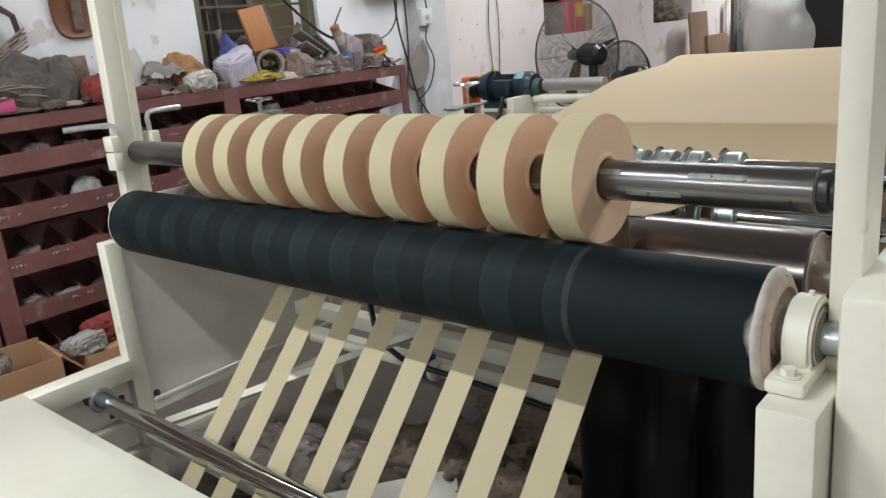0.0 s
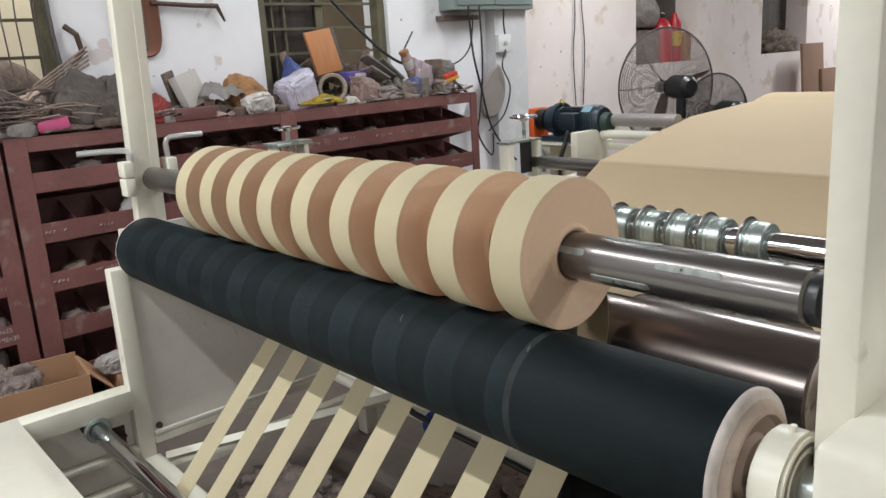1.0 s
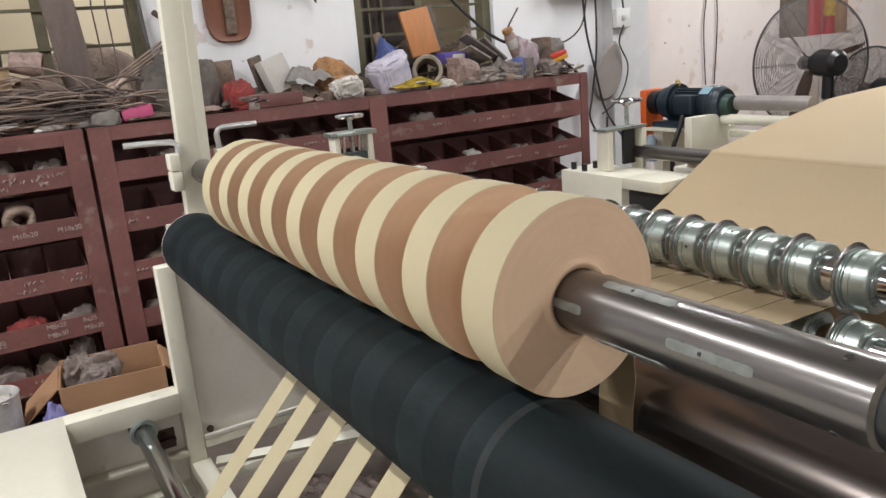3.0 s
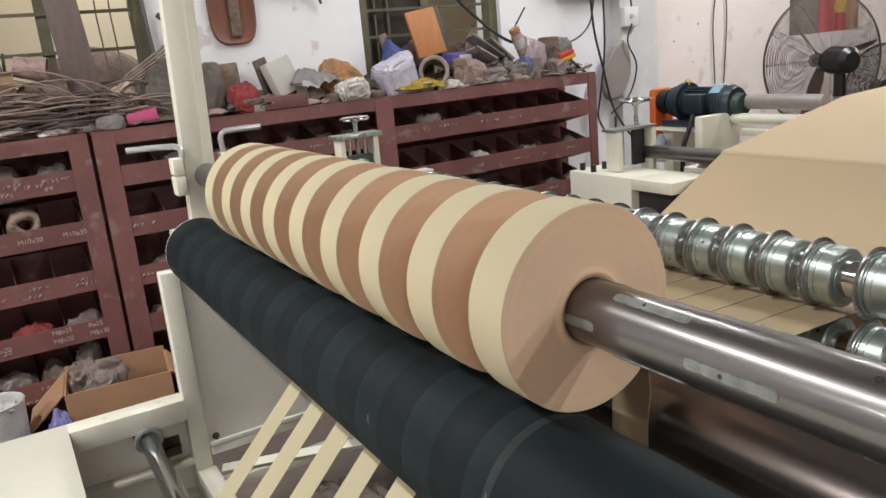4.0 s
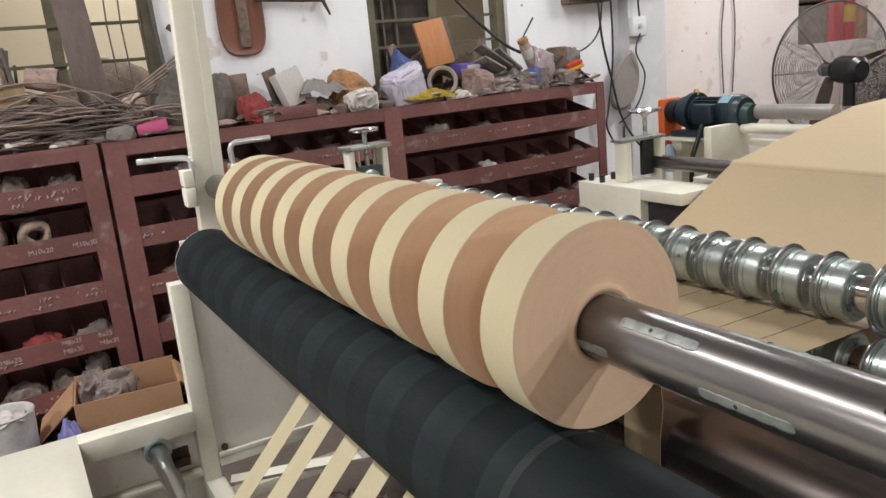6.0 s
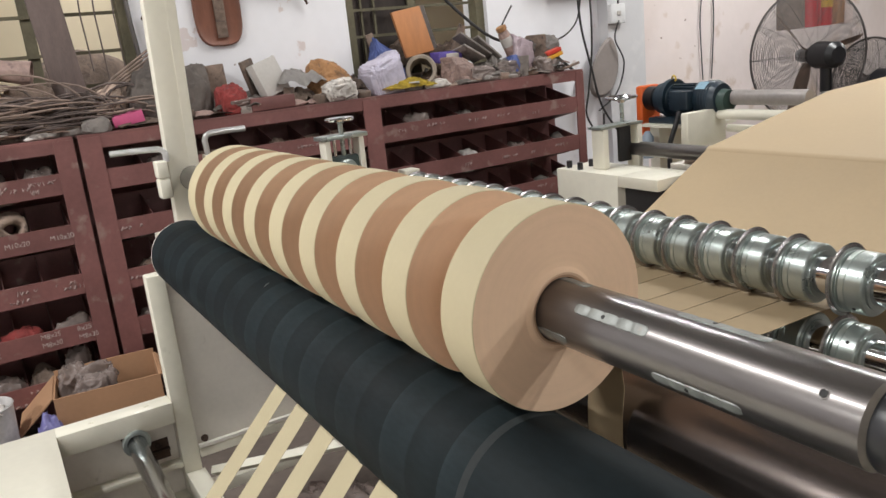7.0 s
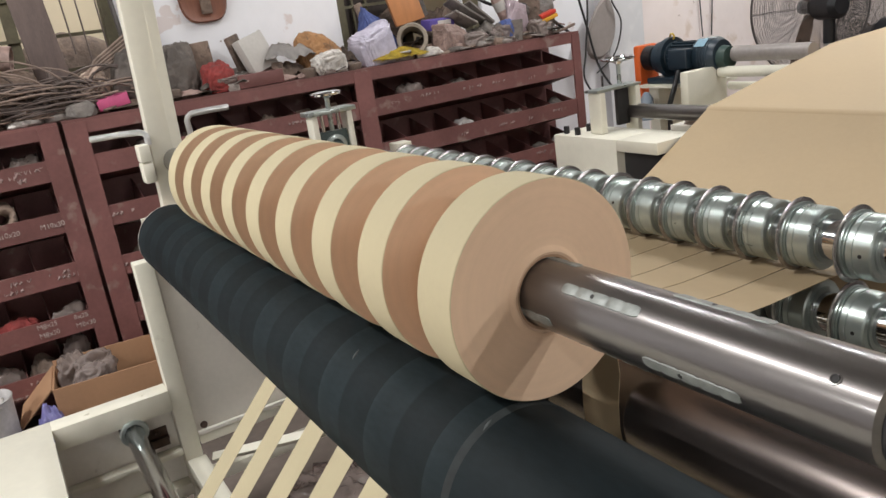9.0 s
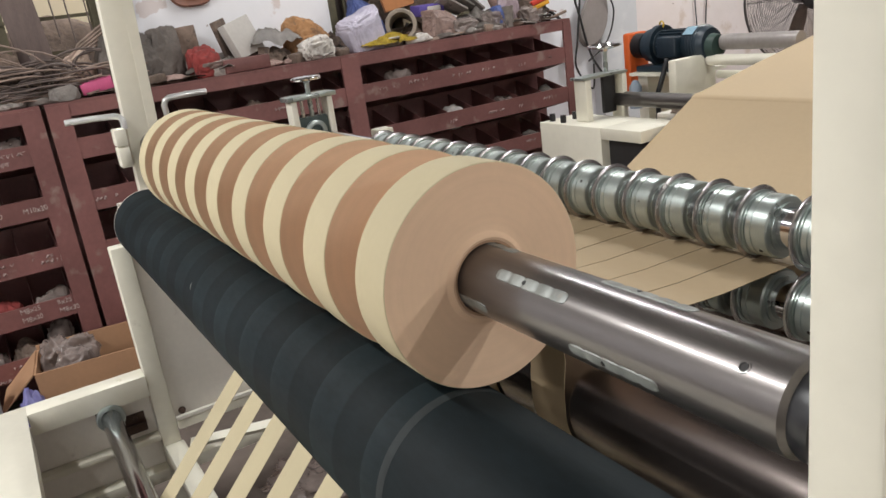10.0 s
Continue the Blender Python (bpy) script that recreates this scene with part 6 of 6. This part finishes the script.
def gear_motor():
    t = thing("gear_motor", "dark blue geared electric motor with an orange belt guard", "motor")
    BLUE = material("dark_blue_enamel", (0.014, 0.027, 0.040), 0.36, var=0.25, scale=9, bump=0.1)
    GREEN = material("dark_green_enamel", (0.03, 0.06, 0.05), 0.45, var=0.25)
    y, z = 3.76, 1.152
    x0 = -2.87
    part("belt_guard", boxes((x0 - 0.105, x0 - 0.058, y - 0.06, y + 0.07, 0.86, 1.218), bevel=0.012), material("orange_enamel", (0.62, 0.11, 0.02), 0.4, var=0.12), t, "bright orange belt guard")
    part("pulley", tube(bmesh.new(), [(x0 - 0.057, y, z), (x0 - 0.001, y, z)], 0.06, 28), BLACK, t, "black belt pulley")
    part("gear_case", lathe(bmesh.new(), [(0.0, 0), (0.0, 0.05), (0.03, 0.06), (0.035, 0.095), (0.12, 0.10), (0.14, 0.085), (0.14, 0)], 32, pose(x0, y, z) @ Matrix.Scale(0.80, 4)), BLUE, t)
    bm = lathe(bmesh.new(), [(0.14, 0), (0.14, 0.078), (0.34, 0.078), (0.34, 0)], 32, pose(x0, y, z) @ Matrix.Scale(0.80, 4))
    stator = part("stator", bm, BLUE, t)
    for k in range(20):
        bm = bmesh.new()
        box(bm, 0.15, 0.33, -0.003, 0.003, 0.076, 0.09, 0, pose(x0, y, z, k * 18, 0, 0) @ Matrix.Scale(0.80, 4))
        part("fin", bm, BLUE, stator, smooth=False)
    part("terminal_box", boxes((x0 + 0.17, x0 + 0.28, y - 0.115, y - 0.06, z - 0.045, z + 0.045), bevel=0.008), BLUE, t)
    part("fan_cover", lathe(bmesh.new(), [(0.34, 0.06), (0.34, 0.098), (0.38, 0.102), (0.46, 0.10), (0.49, 0.085), (0.50, 0.0)], 32, pose(x0, y, z) @ Matrix.Scale(0.80, 4)), BLUE, t)
    part("name_plate", box(bmesh.new(), 0.36, 0.43, -0.030, 0.030, 0.101, 0.1035, 0, pose(x0, y, z, 38, 0, 0) @ Matrix.Scale(0.80, 4)), material("pale_band", (0.25, 0.4, 0.5), 0.4), t, "pale blue name plate", smooth=False)
    part("flange_ring", lathe(bmesh.new(), [(0.10, 0.09), (0.10, 0.118), (0.135, 0.118), (0.135, 0.09)], 40, pose(x0, y, z) @ Matrix.Scale(0.80, 4)), BLUE, t)
    for k in range(4):
        part("cover_rib", lathe(bmesh.new(), [(0.385 + 0.02 * k, 0.100), (0.39 + 0.02 * k, 0.104), (0.395 + 0.02 * k, 0.100)], 32, pose(x0, y, z) @ Matrix.Scale(0.80, 4)), BLUE, t)
    part("flange", lathe(bmesh.new(), [(0.48, 0), (0.48, 0.07), (0.54, 0.06), (0.54, 0)], 28, pose(x0, y, z - 0.01) @ Matrix.Scale(0.80, 4)), GREEN, t)
    part("eye_bolt", lathe(bmesh.new(), [(-0.006, 0.012), (0, 0.018), (0.006, 0.012)], 16, pose(x0 + 0.10, y, z + 0.095, 0, 0, 90), closed=True), material("yellow_bolt", (0.6, 0.4, 0.05), 0.5), t)
    part("foot", boxes((x0 + 0.02, x0 + 0.32, y - 0.10, y + 0.10, z - 0.112, z - 0.085), bevel=0.004), BLUE, t)
    part("mount_plate", boxes((x0 + 0.002, x0 + 0.36, y - 0.13, y + 0.13, z - 0.127, z - 0.113)), CREAM, t)
    part("stand", boxes((x0 + 0.03, x0 + 0.09, y - 0.1, y + 0.1, 0.0, z - 0.128)), CREAM, t)
    part("stand", boxes((x0 + 0.24, x0 + 0.30, y - 0.1, y + 0.1, 0.0, z - 0.128)), CREAM, t)
    part("power_cable", tube(bmesh.new(), [(x0 + 0.24, y - 0.12, z - 0.05), (x0 + 0.25, y - 0.16, z - 0.11), (x0 + 0.22, y - 0.17, z - 0.2), (x0 + 0.2, y - 0.15, z - 0.35)], 0.012, 10), BLACK, t)
    part("oil_bottle", tube(bmesh.new(), [(x0 + 0.08, y - 0.17, z - 0.27), (x0 + 0.08, y - 0.17, z - 0.17), (x0 + 0.08, y - 0.17, z - 0.14)], [0.03, 0.03, 0.012], 16), material("grey_blue_can", (0.25, 0.3, 0.36), 0.4), t, "grey blue oil can")
    return t


gear_motor()
solid("unwind_shaft", tube(bmesh.new(), [(-2.43, 3.78, 1.154), (-2.051, 3.78, 1.154)], 0.034, 28), material("dull_grey_tube", (0.36, 0.33, 0.315), 0.4, 0.4, var=0.2), "dull grey unwind shaft across the stand", "shaft")
# ---- floor things ----
t = thing("cardboard_carton", "large open brown cardboard carton on the floor", "box", (-3.455, 1.045, 0), turn=-6)
d, h = 0.29, 0.308
part("front_side", boxes((d / 2, d / 2 + 0.006, -0.205, 0.205, 0, h)), CARD, t, smooth=False)
part("back_side", boxes((-d / 2 - 0.006, -d / 2, -0.205, 0.205, 0, h + 0.02)), CARD, t, smooth=False)
part("end_side", boxes((-d / 2, d / 2, 0.199, 0.205, 0, h)), CARD, t, smooth=False)
part("end_side", boxes((-d / 2, d / 2, -0.205, -0.199, 0, h)), CARD, t, smooth=False)
bm = bmesh.new()
box(bm, -d / 2, d / 2, -0.20, 0, -0.003, 0.003, 0, pose(0, -0.208, h, 42, 0, 0))
part("flap", bm, CARD, t, "bent open flap", smooth=False)
bm = bmesh.new()
box(bm, -d / 2, d / 2, 0, 0.13, -0.003, 0.003, 0, pose(0, 0.208, h, -48, 0, 0))
part("flap", bm, CARD, t, "bent open flap", smooth=False)
part("base", boxes((-d / 2, d / 2, -0.198, 0.198, 0.002, 0.01)), CARD, t, smooth=False)
for k, (y, z, x) in enumerate(((0.98, 0.30, -3.40), (1.01, 0.33, -3.46), (0.93, 0.31, -3.52))):
    crumple("plastic_bag", FILM_GREY, y - 0.07, y + 0.07, z + 0.045, "crumpled clear bag in the cardboard carton", "bag", x=x, deep=0.06, rough=0.4, seed=60 + k, sharp=0.3, z0=z - 0.09, freq=1.3, square=0.8, group="bags in the carton")
solid("filling", boxes((-3.57, -3.34, 0.90, 1.20, 0.012, 0.2)), CLOTHS["dark"], "dark filling in the carton", "filling")
t = thing("carton", "small brown carton on the floor behind", "box", (-3.45, 1.50, 0))
part("body", boxes((-0.12, 0.12, -0.14, 0.14, 0, 0.25), bevel=0.004), CARD, t)
part("flap", box(bmesh.new(), -0.11, 0.11, -0.003, 0.003, 0, 0.12, 0, pose(0, 0.12, 0.25, -50, 0, 0)), CARD, t, smooth=False)
crumple("red_bag", CLOTHS["red"], 1.40, 1.62, 0.36, "red and white plastic bag on a carton", "bag", x=-3.46, deep=0.08, seed=62, z0=0.255, sharp=0.5)
crumple("plastic_bag", FILM_WHITE, 1.30, 1.48, 0.34, "white plastic bag on a carton", "bag", x=-3.40, deep=0.07, seed=63, z0=0.255, sharp=0.5)
t = thing("paint_pail", "dirty white and blue paint pail on the floor", "pail", (-3.34, 0.59, 0))
bm = lathe(bmesh.new(), [(0, 0), (0, 0.085), (0.34, 0.10), (0.345, 0.104), (0.35, 0.10), (0.34, 0.094), (0.02, 0.08), (0.02, 0)], 36, pose(0, 0, 0, 0, -90, 0))
part("body", bm, material("dirty_white_tin", (0.5, 0.48, 0.47), 0.5, var=0.3, scale=12, bump=0.2), t)
part("label", lathe(bmesh.new(), [(0.06, 0.0900), (0.19, 0.0960)], 36, pose(0, 0, 0, 0, -90, 0)), CLOTHS["blue"], t, "blue label")
part("rag", lump(bmesh.new(), (0.03, 0.0, 0.335), (0.07, 0.075, 0.03), 0.4, 3, 71, 2.0, -0.9, 0.2), CLOTHS["white"], t, "white rag over the rim")
soft("blue_bag", lump(bmesh.new(), (-3.27, 0.79, 0.12), (0.06, 0.05, 0.15), 0.3, 4, 72, 2.0, -0.75, 0.4), material("violet_film", (0.16, 0.15, 0.34), 0.3, var=0.3, bump=0.5), "violet blue plastic sack beside the carton", "sack")
# scrap under the machine
for k, (x, y, sx, sy, h, mat, lab) in enumerate((
        (-2.25, 1.55, 0.20, 0.16, 0.05, "film", "heap of clear crumpled film on the floor"),
        (-1.95, 1.50, 0.30, 0.24, 0.04, "film", "crumpled clear plastic on the floor"),
        (-1.55, 1.75, 0.30, 0.22, 0.10, "dust", "heap of brown scrap on the floor"),
        (-1.15, 1.65, 0.28, 0.20, 0.12, "dust", "brown crumpled wrap on the floor"),
        (-1.30, 2.15, 0.35, 0.20, 0.16, "dust", "heap of dusty scrap on the floor"),
        (-0.95, 1.30, 0.20, 0.20, 0.09, "dark", "dark rag on the floor"),
        (-1.75, 1.15, 0.25, 0.14, 0.05, "grey", "flat grey wrap on the floor"))):
    soft("floor_scrap", lump(bmesh.new(), (x, y, h * 0.6), (sx, sy, h), 0.4, 5, 80 + k, 2.4, -0.6, 0.5), FILM_GREY if mat == "film" else CLOTHS[mat], lab, "scrap", "scrap under the machine")
t = thing("small_motor", "small bright blue motor with a white end cap", "motor", (-1.765, 1.895, 0.325))
part("body", lathe(bmesh.new(), [(-0.05, 0), (-0.05, 0.034), (-0.044, 0.040), (0.018, 0.040), (0.02, 0.0)], 28), material("bright_blue_enamel", (0.02, 0.035, 0.28), 0.35, var=0.15), t)
part("end_cap", lathe(bmesh.new(), [(0.02, 0.040), (0.04, 0.039), (0.046, 0.032), (0.048, 0)], 28), CREAM, t, "white end cap")
part("terminal_box", boxes((-0.03, 0.02, -0.015, 0.02, 0.036, 0.058), bevel=0.003), material("blue_box_enamel", (0.02, 0.035, 0.24), 0.35), t)
solid("hose", tube(bmesh.new(), [(-2.02, 1.875, 0.56), (-1.99, 1.86, 0.47), (-1.94, 1.852, 0.40), (-1.85, 1.852, 0.36), (-1.72, 1.86, 0.345), (-1.6, 1.868, 0.338), (-1.37, 1.87, 0.326), (-1.0, 1.87, 0.31), (-0.5, 1.88, 0.30)], 0.011, 10), BLACK, "black hose slung along the cross beam", "hose")
flat_piece("cream_board", CREAM_SHADE, (-1.62, 1.42, 0.09), (0.55, 0.14, 0.02), (14, -6, 42), "loose cream painted plate on the floor", "plate")


# ---- what turns ----
SPIN = ((0.0, 81.0), (2.5, 102.0), (4.5, 119.0), (6.5, 136.5), (7.5, 143.0), (9.0, 133.5), (10.0, 133.5))


def shaft_angle(t):
    for (t0, a0), (t1, a1) in zip(SPIN, SPIN[1:]):
        if t <= t1:
            return 480.0 * t + a0 + (a1 - a0) * (t - t0) / (t1 - t0)
    return 480.0 * t + SPIN[-1][1]


def motions():
    """Shaft and rolls turn down at the front, the drum turns up against them."""
    steps = [k / 10 for k in range(101)]
    walk(shaft, [(t, pose(0, *SHAFT, shaft_angle(t))) for t in steps])
    for r in rolls:
        x = r.matrix_basis.translation.x
        walk(r, [(t, pose(x, *SHAFT, shaft_angle(t))) for t in steps])
    x = drum.matrix_basis.translation.x
    walk(drum, [(t, pose(x, *DRUM, -586.0 * (t - 1.0))) for t in steps])
    x = rear.matrix_basis.translation.x
    walk(rear, [(t, pose(x, *REAR, -690.0 * t)) for t in steps])
    for s, w in ((knives, 700.0), (counter, -700.0)):
        home = s.matrix_basis.translation.copy()
        walk(s, [(t, pose(*home, w * t)) for t in steps])


motions()
